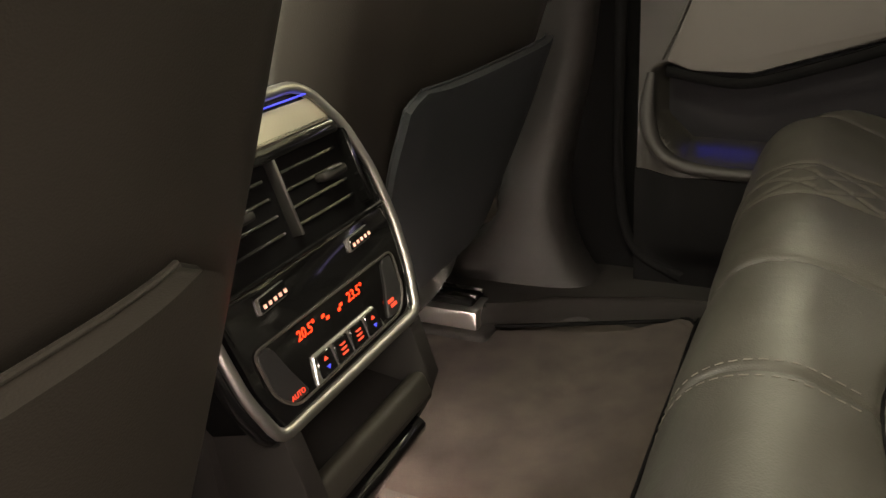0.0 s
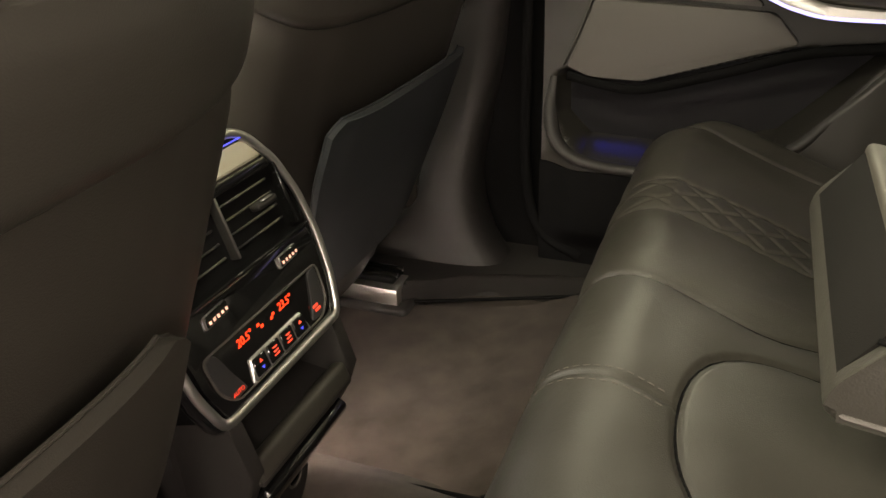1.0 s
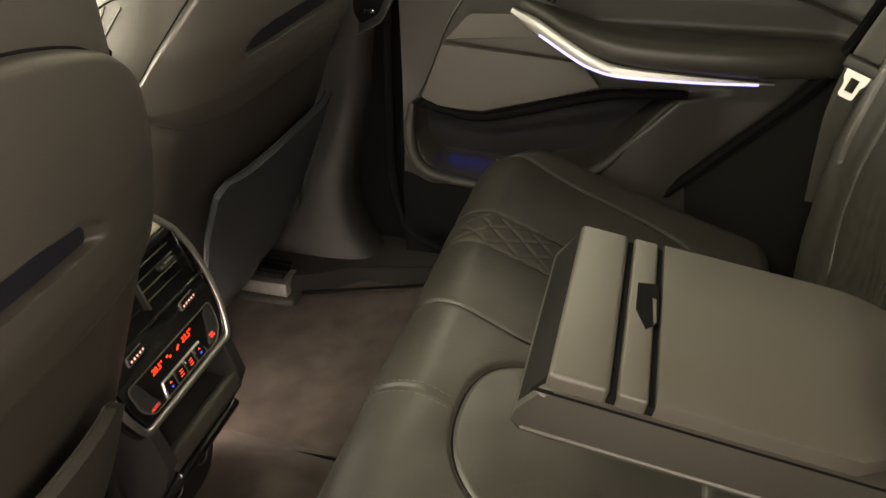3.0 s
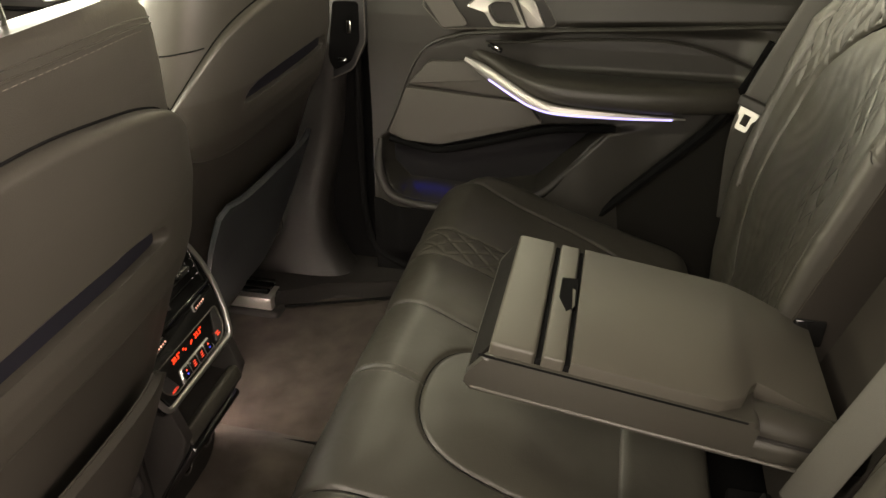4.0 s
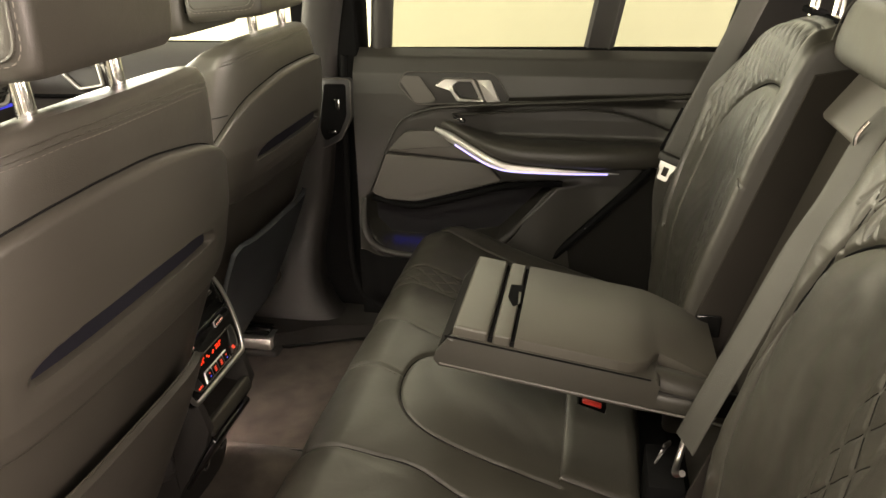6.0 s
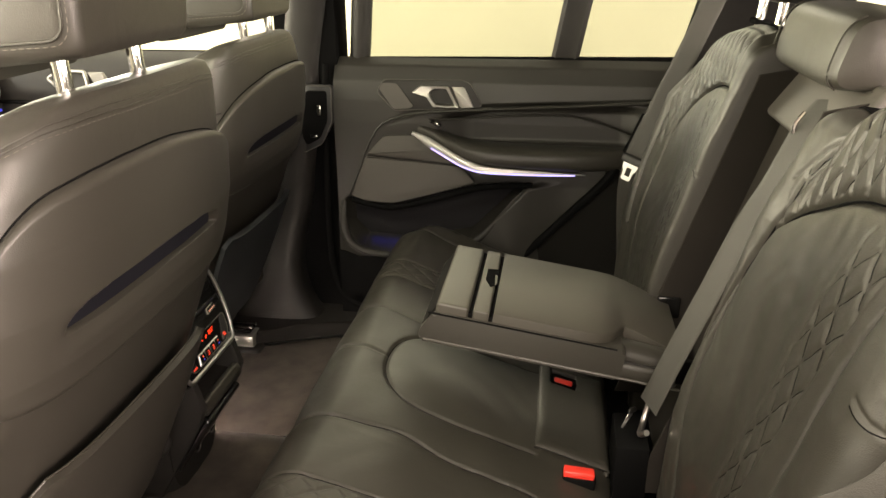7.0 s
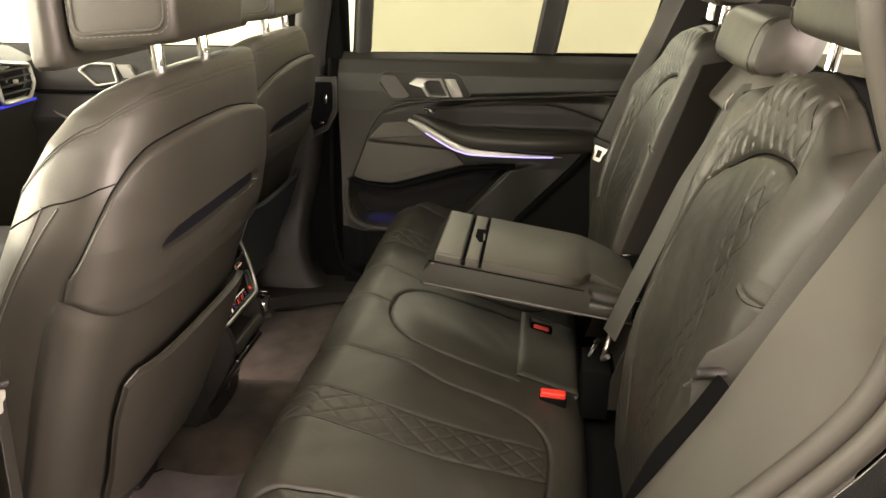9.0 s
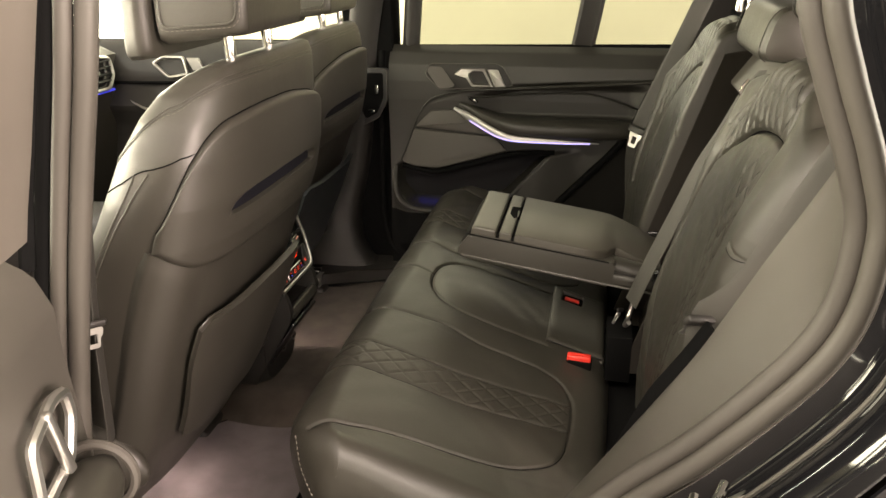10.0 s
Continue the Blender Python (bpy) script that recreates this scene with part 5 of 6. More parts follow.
# ---- rear of the centre console ----
def console():
    root = thing("centre_console", (-.10, 0, .06), "rear end of the centre console with vents and climate panel", "console")
    # body: lofted rings along x
    R = []
    for x, hw, z0, z1 in ((-1.1, .11, .05, .42), (-.40, .105, .05, .47), (-.10, .100, .05, .515), (-.062, .094, .08, .512)):
        a = np.linspace(0, 2 * np.pi, 36, endpoint=False)
        ca, sa = np.cos(a), np.sin(a)
        R.append(np.stack([np.full(36, x), hw * np.sign(ca) * np.abs(ca) ** .45, (z0 + z1) / 2 + (z1 - z0) / 2 * np.sign(sa) * np.abs(sa) ** .45], 1))
    v, f = loft(R)
    build("console_body", v, f, PLASTIC, root)
    # face plane: leans forward to the top
    ay = Vector((-.30, 0, 1)).normalized()
    o = Vector((0, 0, .325))
    ax = Vector((0, 1, 0))
    nrm = ax.cross(ay).normalized()

    def at(a, b, lift=0.0):
        return tuple(o + ax * a + ay * b + nrm * lift)
    outline = [(-.088, -.002), (.088, -.002), (.100, .034), (.104, .075), (.100, .118), (.087, .155), (.064, .184), (.046, .194), (-.046, .194), (-.064, .184), (-.087, .155), (-.100, .118), (-.104, .075), (-.100, .034)]
    out = rounded(outline, .010, 3)
    from_bm("face_backing", plate([(a * .99, b) for a, b in out], o - nrm * .012, ax, ay, .055, 0, 1), BLACK, root)
    ring = np.array([at(a, b, -.004) for a, b in out])
    v, f = tube(ring, .0043, 12, .8, closed=True, up=tuple(nrm))
    build("chrome_frame", v, f, SATIN, root, "satin chrome frame round the panel")
    ring2 = np.array([at(a * 1.03, b * 1.006 - .001, -.012) for a, b in out])
    v, f = tube(ring2, .006, 10, closed=True, up=tuple(nrm))
    build("outer_rim", v, f, GLOSS, root)
    # gloss climate panel (below) and vent housing (above)
    low = rounded([(-.080, .0), (.080, .0), (.0905, .030), (.0945, .070), (.0945, .088), (-.0945, .088), (-.0945, .070), (-.0905, .030)], .006, 3)
    from_bm("climate_panel", plate(low, at(0, 0, -.004), ax, ay, .012, .002, 2), GLOSS, root, "glossy black climate control panel")
    inner = rounded([(-.066, .008), (.066, .008), (.080, .022), (.082, .052), (.066, .056), (.052, .056), (.040, .036), (-.052, .036), (-.060, .056), (-.082, .052), (-.080, .022)], .004, 3)
    v, f = tube(np.array([at(a, b, -.0025) for a, b in rounded([(-.066, .008), (.066, .008), (.080, .022), (.083, .054), (-.083, .054), (-.080, .022)], .008, 4)]), .0011, 6, closed=True, up=tuple(nrm))
    build("panel_groove", v, f, PLASTIC_GREY, root)
    for s in (-1, 1):
        wing = rounded([(s * .050, .010), (s * .066, .010), (s * .078, .022), (s * .081, .052), (s * .068, .052), (s * .060, .030)][::s], .004, 3)
        from_bm("wing_key", plate(wing, at(0, 0, -.0025), ax, ay, .003, .001, 1), RUBBER_BLACK, root, "dark touch key")
    # row of four silver-edged buttons
    from_bm("button_frame", plate(rounded([(-.044, .008), (.044, .008), (.038, .028), (-.038, .028)], .002, 2), at(0, 0, -.002), ax, ay, .004, .001, 1), SATIN, root, "silver frame round four buttons")
    for k in range(4):
        a = -.0395 + k * .0200
        b = from_bm("button", plate(rounded([(a + .001, .0105), (a + .0190, .0105), (a + .0182, .0262), (a + .0018, .0262)], .001, 1), at(0, 0, -.0005), ax, ay, .003, .0006, 1), GLOSS, root)
        if k in (0, 3):
            from_bm("mark", plate([(a + .008, .0205), (a + .012, .0205), (a + .010, .0232)], at(0, 0, .0002), ax, ay, .0006, 0), LED_RED_DIM, b, "small red arrow")
            from_bm("mark", plate([(a + .008, .0165), (a + .010, .0138), (a + .012, .0165)], at(0, 0, .0002), ax, ay, .0006, 0), LED_BLUE_DIM, b, "small blue arrow")
        else:
            for j in range(3):
                from_bm("mark", plate([(a + .0065 + j * .001, .0145 + j * .0032), (a + .0125, .0145 + j * .0032), (a + .0135, .0157 + j * .0032), (a + .0065, .0157 + j * .0032)], at(0, 0, .0002), ax, ay, .0006, 0), LED_RED_DIM, b)
    # digits

    def words(text, a, b, size, mat, name, label, shear=0.0, lift=-.0036):
        c = bpy.data.curves.new(name, "FONT")
        c.body, c.size, c.extrude, c.shear, c.align_x = text, size, .0002, shear, "CENTER"
        tmp = bpy.data.objects.new(name, c)
        scene.collection.objects.link(tmp)
        dg = bpy.context.evaluated_depsgraph_get()
        me = bpy.data.meshes.new_from_object(tmp.evaluated_get(dg))
        bpy.data.objects.remove(tmp)
        V = [at(a + q.co.x, b + q.co.y, lift + q.co.z) for q in me.vertices]
        F = [list(p.vertices) for p in me.polygons]
        return build(name, V, F, mat, root, label)
    words("20.5°", -.033, .0412, .0096, LED_RED, "temperature_display", "red digits of the left temperature", .15)
    words("23.5°", .026, .0412, .0096, LED_RED, "temperature_display", "red digits of the right temperature", .15)
    words("AUTO", -.062, .0125, .0050, LED_RED_DIM, "auto_label", "small red lettering", lift=-.0021)
    for a, b in ((.060, .0200), (.062, .0160)):
        from_bm("mark", plate([(a - .004, b), (a + .004, b), (a + .004, b + .0025), (a - .004, b + .0025)], at(0, 0, -.0019), ax, ay, .0004, 0), LED_RED_DIM, root)
    for a, b in ((-.014, .0440), (-.010, .0410), (.004, .0405), (.007, .0425)):
        from_bm("mark", plate([(a - .001, b), (a + .0022, b), (a + .003, b + .0022), (a - .0002, b + .0022)], at(0, 0, -.0036), ax, ay, .0004, 0), LED_RED, root)
    # fan wheels with amber dots
    for s in (-1, 1):
        a0 = s * .051
        wheel = from_bm("fan_key", plate(rounded([(a0 - .014, .0705), (a0 + .014, .0720), (a0 + .0155, .0825), (a0 - .0125, .0810)], .002, 2), at(0, 0, -.0015), ax, ay, .004, .001, 2), SATIN, root, "silver key with amber dots")
        from_bm("key_face", plate(rounded([(a0 - .0128, .0718), (a0 + .0135, .0732), (a0 + .0148, .0822), (a0 - .0117, .0806)], .001, 1), at(0, 0, -.0008), ax, ay, .002, .0004, 1), GLOSS, wheel)
        for k in range(5):
            a = a0 - .010 + k * .0052
            from_bm("dot", plate([(a, .0735 + k * .0003), (a + .0026, .0735 + k * .0003), (a + .0026, .0760 + k * .0003), (a, .0760 + k * .0003)], at(0, 0, -.0004), ax, ay, .0004, 0), LED_AMBER, wheel)
    # silver ledge between panel and vents
    from_bm("vent_ledge", plate(rounded([(-.0945, .0885), (.0945, .0885), (.0940, .0920), (-.0940, .0920)], .001, 1), at(0, 0, .000), ax, ay, .014, .001, 1), GLOSS, root, "narrow glossy ledge")
    # vents: two openings, each with slats and a slider
    from_bm("vent_well", plate([(-.086, .094), (.086, .094), (.080, .160), (-.080, .160)], at(0, 0, -.030), ax, ay, .004, 0), BLACK, root)
    for s in (-1, 1):
        for k in range(5):
            b = .102 + k * .0125
            half = .0345 - .0006 * k
            mid = s * .042
            bm = plate([(mid - half, -.008), (mid + half, -.008), (mid + half, .008), (mid - half, .008)], at(0, b, -.018), ax, tuple((nrm * .95 + ay * .3).normalized()), .0022, .0006, 1)
            from_bm("slat", bm, GLOSS, root)
        bm = rbox(*at(s * .052, .128, -.004), .012, .028, .007, .003, 3, Matrix.Rotation(radians(-17), 3, "Y"))
        slider = from_bm("slider", bm, PLASTIC, root, "dark vent slider")
        from_bm("slider_mark", rbox(*at(s * .052, .1318, .001), .004, .014, .0012, .0004, 1, Matrix.Rotation(radians(-17), 3, "Y")), SATIN, slider)
        bm = rbox(*at(s * .0835, .128, -.012), .02, .004, .064, .001, 1, Matrix.Rotation(radians(-17), 3, "Y"))
        from_bm("vent_cheek", bm, GLOSS, root)
    bm = rbox(*at(0, .128, -.008), .010, .0030, .056, .0010, 2, Matrix.Rotation(radians(-17), 3, "Y"))
    from_bm("vent_divider", bm, SATIN_GREY, root, "slim grey bar between the vents")
    from_bm("vent_top", plate(rounded([(-.078, .153), (.078, .153), (.076, .163), (-.076, .163)], .003, 2), at(0, 0, -.002), ax, ay, .02, .002, 2), GLOSS, root)
    # lacquered cap above the vents with a blue line
    cap = rounded([(-.076, .163), (.076, .163), (.060, .184), (-.060, .184)], .004, 2)
    from_bm("cap", plate(cap, at(0, 0, -.004), ax, ay, .016, .003, 2), CAP_REFLECTION, root, "glossy cap above the vents, beige colour carries its reflection")
    v, f = tube([at(-.056, .186, -.002), at(.056, .186, -.002)], .0007, 6)
    build("light_line", v, f, LED_BLUE_DIM, root, "thin blue ambient light line")
    # tray below the panel: cheeks, floor, lip
    for s in (-1, 1):
        poly = [(-.11, .33), (-.004, .324), (.003, .300), (.011, .270), (.000, .240), (-.10, .06), (-.16, .06)]
        from_bm("cheek", plate(poly[::-1], (0, s * .080 - .007, 0), (1, 0, 0), (0, 0, 1), .016, .004, 2), PLASTIC, root)
    from_bm("tray_back", rbox(-.075, 0, .285, .01, .160, .09, .002, 1), BLACK, root)
    from_bm("tray_floor", rbox(-.028, 0, .262, .080, .150, .008, .002, 1, Matrix.Rotation(radians(8), 3, "Y")), PLASTIC, root)
    from_bm("tray_lip", rbox(.002, 0, .265, .016, .152, .022, .005, 3, Matrix.Rotation(radians(-20), 3, "Y")), VINYL, root)
    from_bm("lower_panel", rbox(-.052, 0, .150, .016, .135, .21, .006, 3, Matrix.Rotation(radians(33), 3, "Y")), GLOSS, root, "glossy black lower panel with sockets")
    for s in (-1, 1):
        v, f = tube([(-.052, s * .03, .160), (-.040, s * .03, .156)], .011, 18)
        sock = build("socket", v, f, BLACK, root)
        v, f = tube(np.array([(-.040, s * .03 + .011 * math.cos(a), .156 + .011 * math.sin(a)) for a in np.linspace(0, 2 * np.pi, 24, endpoint=False)]), .0014, 6, closed=True, up=(1, 0, 0))
        build("ring", v, f, PLASTIC_GREY, sock)
    return root


console()


# ---- left rear opening: side trim, seals and outer body ----
seal = [(.800, -.79, 1.06), (.806, -.80, .983), (.830, -.80, .916), (.860, -.80, .843), (.876, -.80, .776), (.859, -.80, .677), (.770, -.80, .555), (.690, -.80, .474), (.588, -.80, .348), (.52, -.80, .20), (.48, -.80, .05)]
curve = spline(seal, 90)


def seal_run(name, dx, dz, dy, r, mat, label, flat=1.0):
    d = np.gradient(curve, axis=0)
    out = np.stack([-d[:, 2], 0 * d[:, 0], d[:, 0]], 1)
    out /= np.linalg.norm(out, axis=1, keepdims=True)
    p = curve + out * dx + np.array([0, dy, 0])
    v, f = tube(p, r, 12, flat, (0, 1, 0))
    return tagged(build(name, v, f, mat), label, kind="structure")


seal_run("door_seal", .004, 0, .008, .0115, RUBBER, "dark grey rubber door seal along the rear opening")
seal_run("door_seal", .0195, 0, -.006, .0115, PLASTIC_GREY, "grey painted flange behind the door seal")
seal_run("flange_edge", .0295, 0, -.018, .0016, SATIN_GREY, "thin bright edge of the body flange")

# broad side trim from the seat up to the seal
d = np.gradient(curve, axis=0)
outw = np.stack([-d[:, 2], 0 * d[:, 0], d[:, 0]], 1)
outw /= np.linalg.norm(outw, axis=1, keepdims=True)
edge = curve + outw * -.004 + np.array([0, .012, 0])
inner = spline([(.945, -.625, 1.10), (.948, -.628, .97), (.930, -.646, .90), (.905, -.653, .83), (.876, -.656, .77), (.839, -.660, .70), (.801, -.668, .627), (.772, -.675, .575), (.720, -.692, .50), (.655, -.70, .38), (.60, -.68, .26), (.56, -.68, .10)], 90)
T = np.linspace(0, 1, 24)[None, :, None]
P = edge[:, None] * (1 - T) + inner[:, None] * T
P[..., 1] += .020 * np.sin(np.pi * T[..., 0]) * 1.0
v, f = slab(P, .010)
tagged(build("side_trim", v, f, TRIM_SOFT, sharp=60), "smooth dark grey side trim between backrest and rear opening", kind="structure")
# black strip inside the trim's lower edge, standing in for the gap's shade
low = inner[inner[:, 2] < .61] + np.array([.004, .003, 0])
reach = np.clip((low[:, 2:] - .42) / .10, .1, 1)
v, f = slab(np.stack([low + np.array([-.005, .026, 0]) * reach, low + np.array([-.002, .014, 0]) * reach, low, low + np.array([.06, .02, -.01])], 1), .004)
tagged(build("side_trim", v, f, BLACK), "black strip in the gap beside the backrest, in place of shade", kind="structure")

# black painted flange and rear quarter outside the seals
T = np.linspace(0, 1, 16)[None, :, None]
for a, b, y0, y1, bulge, word in ((.030, .040, -.018, -.066, .010, "glossy black painted jamb beside the door opening"), (.042, .040, -.072, -.150, -.012, "glossy black painted edge of the rear quarter"), (.044, .30, -.152, -.158, -.020, "glossy black painted rear quarter of the body")):
    p0, p1 = curve + outw * a + np.array([0, y0, 0]), curve + outw * b + np.array([0, y1, 0])
    P = p0[:, None] * (1 - T) + p1[:, None] * T
    P = P + (outw * bulge)[:, None] * np.sin(np.pi * T) * (abs(b - a) < .1)
    v, f = slab(P, .004)
    tagged(build("rear_quarter", v, f, PAINT, sharp=60), word, kind="structure")
for dx, dy, r in ((.040, -.068, .0035), (.043, -.074, .0025)):
    v, f = tube(curve + outw * dx + np.array([0, dy, 0]), r, 8, 1.0, (0, 1, 0))
    tagged(build("quarter_edge", v, f, PLASTIC_GREY), "thin grey edge seal on the black body", kind="structure")
latch = thing("door_striker", (.77, -.86, .53), "pale metal door striker on the black body", "striker")
from_bm("base", rbox(.800, -.862, .515, .045, .012, .030, .004, 2, Matrix.Rotation(radians(-40), 3, "Y")), STEEL, latch)
v, f = tube(spline([(.760, -.865, .530), (.755, -.895, .527), (.770, -.897, .545), (.785, -.867, .550)], 16), .005, 8)
build("loop", v, f, CHROME, latch)


# ---- open left rear door, swung forward ----
def open_door():
    root = thing("rear_door", (.02, -.86, .06), "open rear door swung outwards, grey trim with silver handle", "car door", "car doors")
    th = radians(72)
    e1, e2 = Vector((math.cos(th), -math.sin(th), 0)), Vector((math.sin(th), math.cos(th), 0))
    o = Vector((.015, -.855, 0))

    def at(a, z, lift=0.0):
        q = o + e1 * a + e2 * lift
        return (q.x, q.y, z)
    zs, a_s = np.linspace(.06, .74, 60), np.linspace(.0, .80, 60)
    A, Z = np.meshgrid(a_s, zs, indexing="ij")
    L = np.interp(Z, [.06, .30, .60, .66, .70, .74], [.06, .07, .055, .055, .04, -.02]) + .04 * np.exp(-((Z - .53) / .035) ** 2) * step(A, .15, .3)
    P = np.stack([o.x + e1.x * A + e2.x * L, o.y + e1.y * A + e2.y * L, Z], -1)
    v, f = slab(P, .02)
    # lighter than the closed door's trim: the light is in the colour
    build("door_panel", v, f, PLASTIC_GREY, root, "door trim in a lighter grey that carries the light on it")
    V = [at(0, .06, -.07), at(.95, .06, -.07), at(.95, .74, -.09), at(0, .74, -.09), at(0, .06, -.02), at(.95, .06, -.02), at(.95, .74, -.04), at(0, .74, -.04)]
    build("door_skin", V, [(0, 1, 2, 3), (7, 6, 5, 4), (0, 4, 5, 1), (1, 5, 6, 2), (2, 6, 7, 3), (3, 7, 4, 0)], PAINT, root)
    pts = np.array([at(a, z, .075) for a, z in rounded([(.060, .560), (.066, .592), (.100, .600), (.160, .585), (.165, .515), (.085, .520)], .010, 4)])
    v, f = tube(pts, .0065, 8, closed=True, up=tuple(e2))
    build("pull_handle", v, f, SATIN, root, "satin silver pull handle")
    from_bm("handle_bar", rbox(*at(.115, .560, .080), .012, .012, .085, .004, 3, Matrix.Rotation(radians(12), 3, "X")), SATIN, root, "satin silver handle bar")
    p = [at(a, z, l) for a, z, l in ((.030, .452, .075), (.045, .466, .085), (.12, .472, .085), (.30, .475, .08), (.60, .475, .07))]
    v, f = tube(spline(p, 30), np.interp(np.linspace(0, 1, 30), [0, .08, .2, 1], [.012, .034, .040, .036]), 16)
    build("armrest", v, f, LEATHER_SOFT, root, "dark leather armrest of the open door")
    ring = np.array([at(.040 + .004 * math.cos(q), .462 + .042 * math.sin(q), .083 + .040 * math.cos(q)) for q in np.linspace(0, 2 * np.pi, 28, endpoint=False)])
    v, f = tube(ring, .006, 8, closed=True, up=tuple(e1))
    build("armrest_lip", v, f, PLASTIC_GREY, root)
    V = [at(-.01, .735, .040), at(.72, .745, .040), at(.75, 1.12, .13), at(.00, 1.10, .13)]
    V += [tuple(Vector(q) - e2 * .004) for q in V]
    g = build("pane", V, [(0, 1, 2, 3), (7, 6, 5, 4), (0, 4, 5, 1), (1, 5, 6, 2), (2, 6, 7, 3), (3, 7, 4, 0)], GLASS_REFLECTION, root, "opaque brown window pane, colour stands in for reflections")
    g.visible_shadow = False
    v, f = tube(np.array([at(-.018, .70, .030), at(-.012, .78, .045), at(-.006, 1.12, .13), at(.40, 1.14, .13), at(.80, 1.10, .13)]), .009, 8)
    build("window_frame", v, f, BLACK, root)
    return root


open_door()

# ---- front cabin ----
dash = thing("dashboard", (-1.2, 0, .5), "dark leather-covered dashboard with silver vents", "dashboard")
R = []
for y in np.linspace(-.74, .74, 24):
    prof = [(-.93, .30), (-.89, .45), (-.868, .60), (-.880, .715), (-.96, .752), (-1.30, .765), (-1.48, .74), (-1.48, .10), (-.98, .12)]
    R.append([(x, y, z) for x, z in prof])
v, f = loft(R)
build("dash_body", v, f, VINYL, dash)
for y, s in ((-.61, -1), (.61, 1), (.0, 1)):
    p = rounded([(-.085, -.060), (.030, -.060), (.066, -.022), (.062, .028), (-.085, .052)], .010, 3)
    p = [(a * s, b) for a, b in p][::s]
    from_bm("vent", plate(p, (-.860, y, .682), (0, 1, 0), (-.12, 0, 1), .03, .003, 2), GLOSS, dash)
    ring = np.array([(-.856 - .12 * b, y + a, .682 + b) for a, b in p])
    v, f = tube(ring, .0055, 8, closed=True, up=(1, 0, 0))
    build("vent_frame", v, f, SATIN, dash, "satin silver vent frame")
    for k in range(4):
        from_bm("slat", rbox(-.855, y - .010 * s, .645 + k * .020, .012, .125, .004, .001, 1), PLASTIC, dash)
    from_bm("vent_tab", rbox(-.848, y - .02 * s, .675, .010, .012, .010, .002, 2), SATIN, dash)
v, f = tube([(-.862, -.68, .612), (-.866, 0, .612), (-.862, .68, .612)], .004, 6)
build("light_line", v, f, LED_BLUE_DIM, dash, "blue ambient light line")


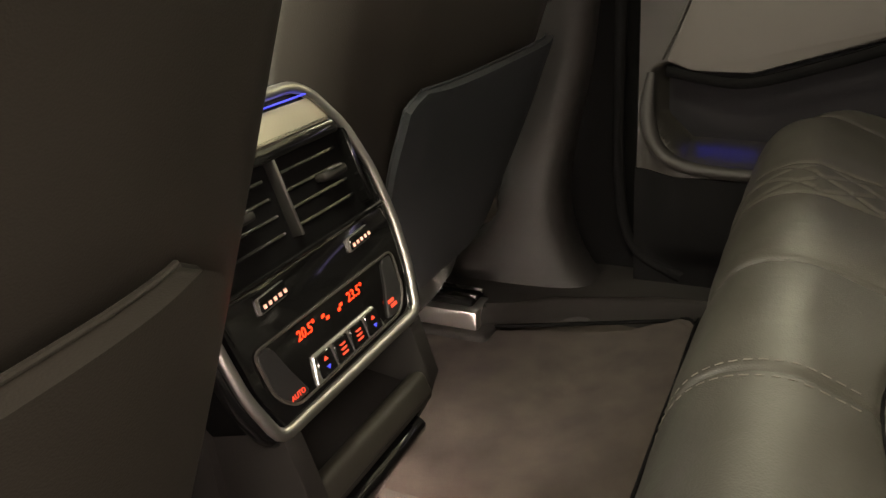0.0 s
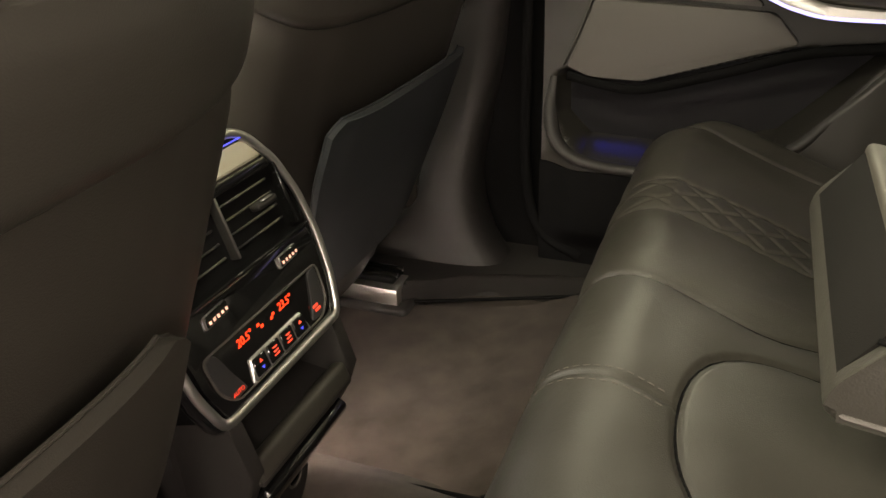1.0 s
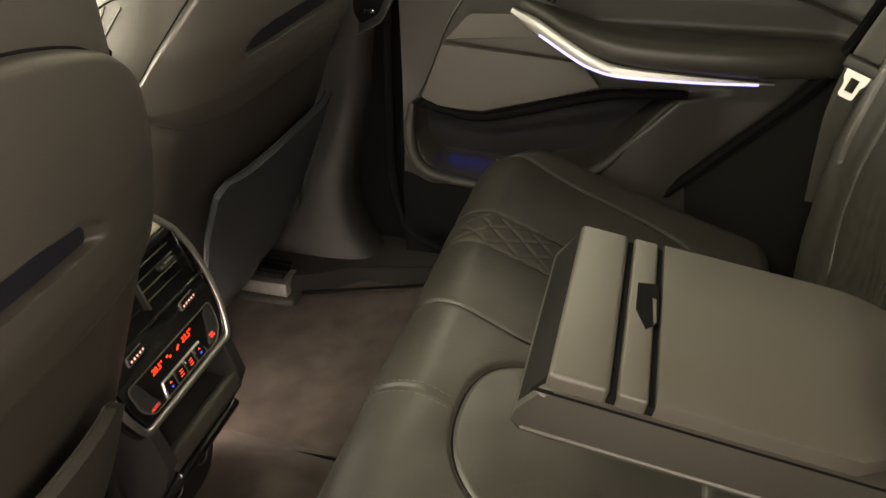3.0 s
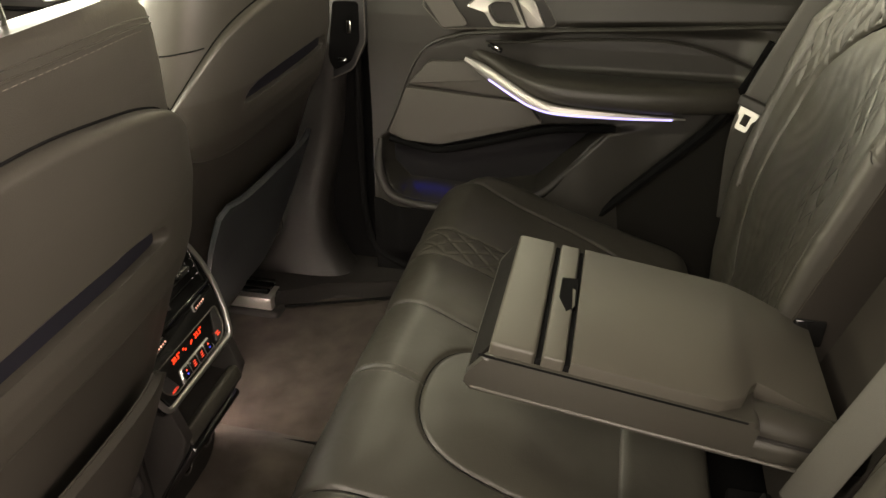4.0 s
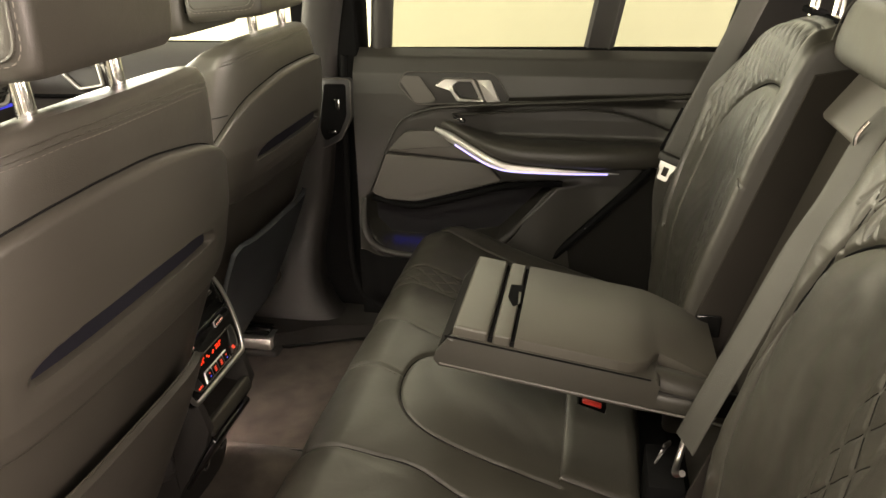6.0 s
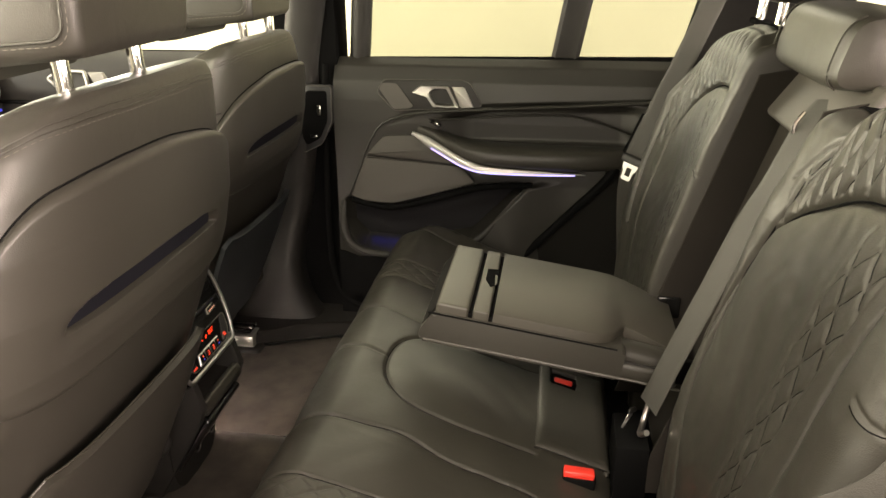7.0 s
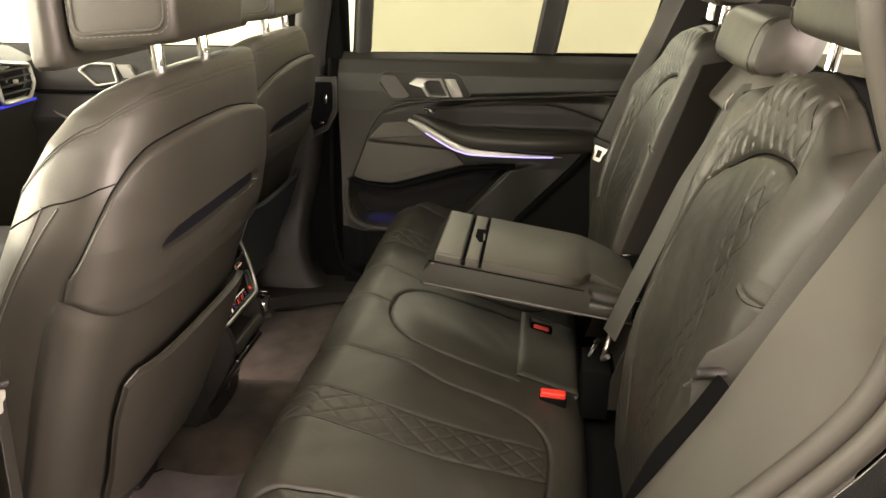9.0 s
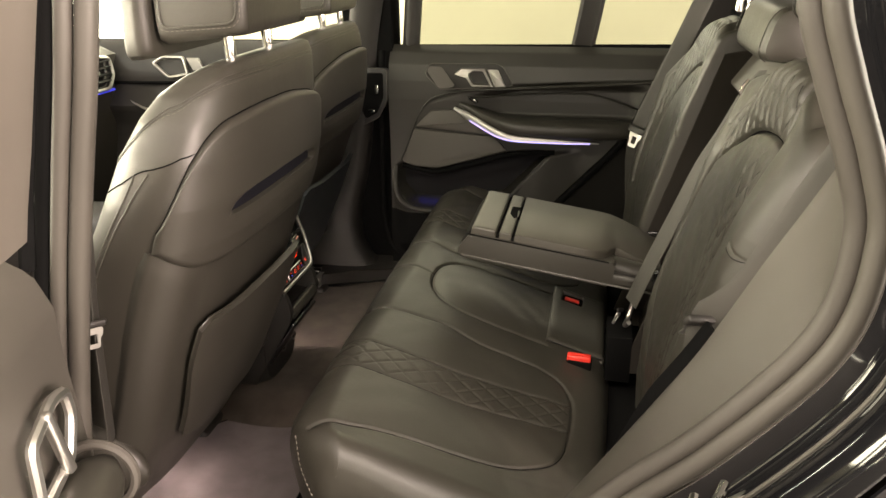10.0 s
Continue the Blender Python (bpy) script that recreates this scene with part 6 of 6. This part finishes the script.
def front_door(side):
    root = thing("front_door", (-.6, side * .75, .06), "closed front door trim with silver handle", "car door", "car doors")
    xs, zs = np.linspace(-1.20, -.09, 60), np.linspace(.06, .752, 60)
    X, Z = np.meshgrid(xs, zs, indexing="ij")
    Yb = np.interp(Z, [.06, .30, .50, .56, .62, .66, .70, .735, .752], [.69, .70, .69, .655, .70, .705, .73, .775, .815])
    P = np.stack([X, side * Yb, Z], -1)
    v, f = slab(P, -.012 * side)
    build("door_panel", v, f, PLASTIC, root)
    grille = rounded([(-.60, .585), (-.545, .590), (-.47, .560), (-.45, .50), (-.58, .50)], .012, 4)
    for nm, k, m in (("grille_rim", 0, PLASTIC_GREY), ("speaker_grille", 1, SPEAKER)):
        q = [tuple(np.mean(grille, axis=0) + (np.array(p) - np.mean(grille, axis=0)) * (1 - .12 * k)) for p in grille]
        from_bm(nm, plate(q[::-1] if side > 0 else q, (0, side * (.650 - .002 * k), 0), (1, 0, 0), (0, 0, 1), .03, .003, 2), m, root)
    v, f = tube(spline([(-1.1, side * .700, .630), (-.75, side * .694, .632), (-.50, side * .694, .640), (-.15, side * .70, .648)], 20), .007, 8, .7)
    build("rail", v, f, BLACK, root)
    loop = rounded([(-.735, .690), (-.705, .708), (-.635, .708), (-.612, .660), (-.675, .650)], .006, 3)
    pts = np.array([(a, side * (.700 + .5 * (b - .66)), b) for a, b in loop])
    v, f = tube(pts, .0050, 10, closed=True, up=(0, 1, 0))
    build("pull_handle", v, f, SATIN_GREY, root, "satin silver pull handle")
    poly = [(-.620, .708), (-.580, .708), (-.555, .660), (-.593, .655)]
    from_bm("lock_button", plate(poly[::-1] if side > 0 else poly, (0, side * .712, 0), (1, 0, 0), (0, 0, 1), .01, .002, 1), SATIN_GREY, root)
    p = spline([(-.86, side * .70, .60), (-.80, side * .675, .575), (-.70, side * .65, .545), (-.60, side * .65, .535), (-.42, side * .67, .525)], 30)
    v, f = tube(p, np.linspace(.010, .003, 30), 8, .6)
    build("silver_strip", v, f, SATIN_GREY, root, "satin aluminium trim strip")
    V = []
    for dy in (0, .004):
        V += [(-1.20, side * (.828 + dy), .742), (-.03, side * (.828 + dy), .742), (.05, side * (.712 + dy), 1.13), (-.75, side * (.70 + dy), 1.13)]
    g = build("pane", V, [(0, 1, 2, 3), (7, 6, 5, 4), (0, 4, 5, 1), (1, 5, 6, 2), (2, 6, 7, 3), (3, 7, 4, 0)], GLASS, root, "clear side window glass")
    g.visible_shadow = False
    v, f = tube([(-1.2, side * .824, .742), (-.05, side * .824, .746)], .010, 8)
    build("window_seal", v, f, BLACK, root)
    return root


front_door(1)
front_door(-1)

# velour mats in the two rear footwells, with bound edges
def floor_mat(outline, z, rise, mat, label):
    root = thing("floor_mat", (outline[0][0], outline[0][1], z), label, "floor mat", "floor mats")
    edge = np.array(rounded(outline, .04, 6))
    bm = plate([tuple(q) for q in edge], (0, 0, z), (1, 0, 0), (0, 1, 0), .007, .002, 2)
    bmesh.ops.triangulate(bm, faces=[f for f in bm.faces if len(f.verts) > 8])
    bmesh.ops.subdivide_edges(bm, edges=[e for e in bm.edges if e.calc_length() > .05], cuts=6, use_grid_fill=True)
    for v in bm.verts:
        v.co.z += rise * float(step(v.co.x, .02, .14)) + .0012 * math.sin(30 * v.co.x) * math.sin(25 * v.co.y)
    from_bm("velour_top", bm, mat, root)
    rim = spline([(x, y, z - .001 + rise * float(step(x, .02, .14))) for x, y in list(edge) + [edge[0]]], 160)[:-1]
    build("bound_edge", *tube(rim, .0030, 6, closed=True), BLACK, root)
    return root


floor_mat([(-.42, -.60), (.14, -.60), (.14, -.145), (-.10, -.145), (-.21, -.265), (-.42, -.265)], .038, .03, MAT_CLOTH_LIT, "velour floor mat behind the driver's seat, toned for warm light")
# same kind of mat, in the darker carpet colour for its dimmer light
floor_mat([(-.30, .505), (.14, .625), (.14, .150), (-.30, .150)], .038, .03, CARPET, "velour floor mat in the far footwell, darker tone for dim light")

# front belt beside the driver's seat
belt = thing("seat_belt", (-.03, -.66, .30), "dark front seat belt with chrome tongue by the centre pillar", "seat belt", "seat belts")
path = spline([(.060, -.700, 1.05), (.030, -.690, .85), (.005, -.675, .70), (-.018, -.664, .58), (-.030, -.660, .48), (-.035, -.665, .34)], 40)
v, f = strap(path, .046, .0022, (.90, .42, .1))
build("webbing", v, f, WEBBING, belt)
belt_tongue(belt, -.014, -.684, .545, (-.10, .03, -.95), (.75, -.60, .1), .7)
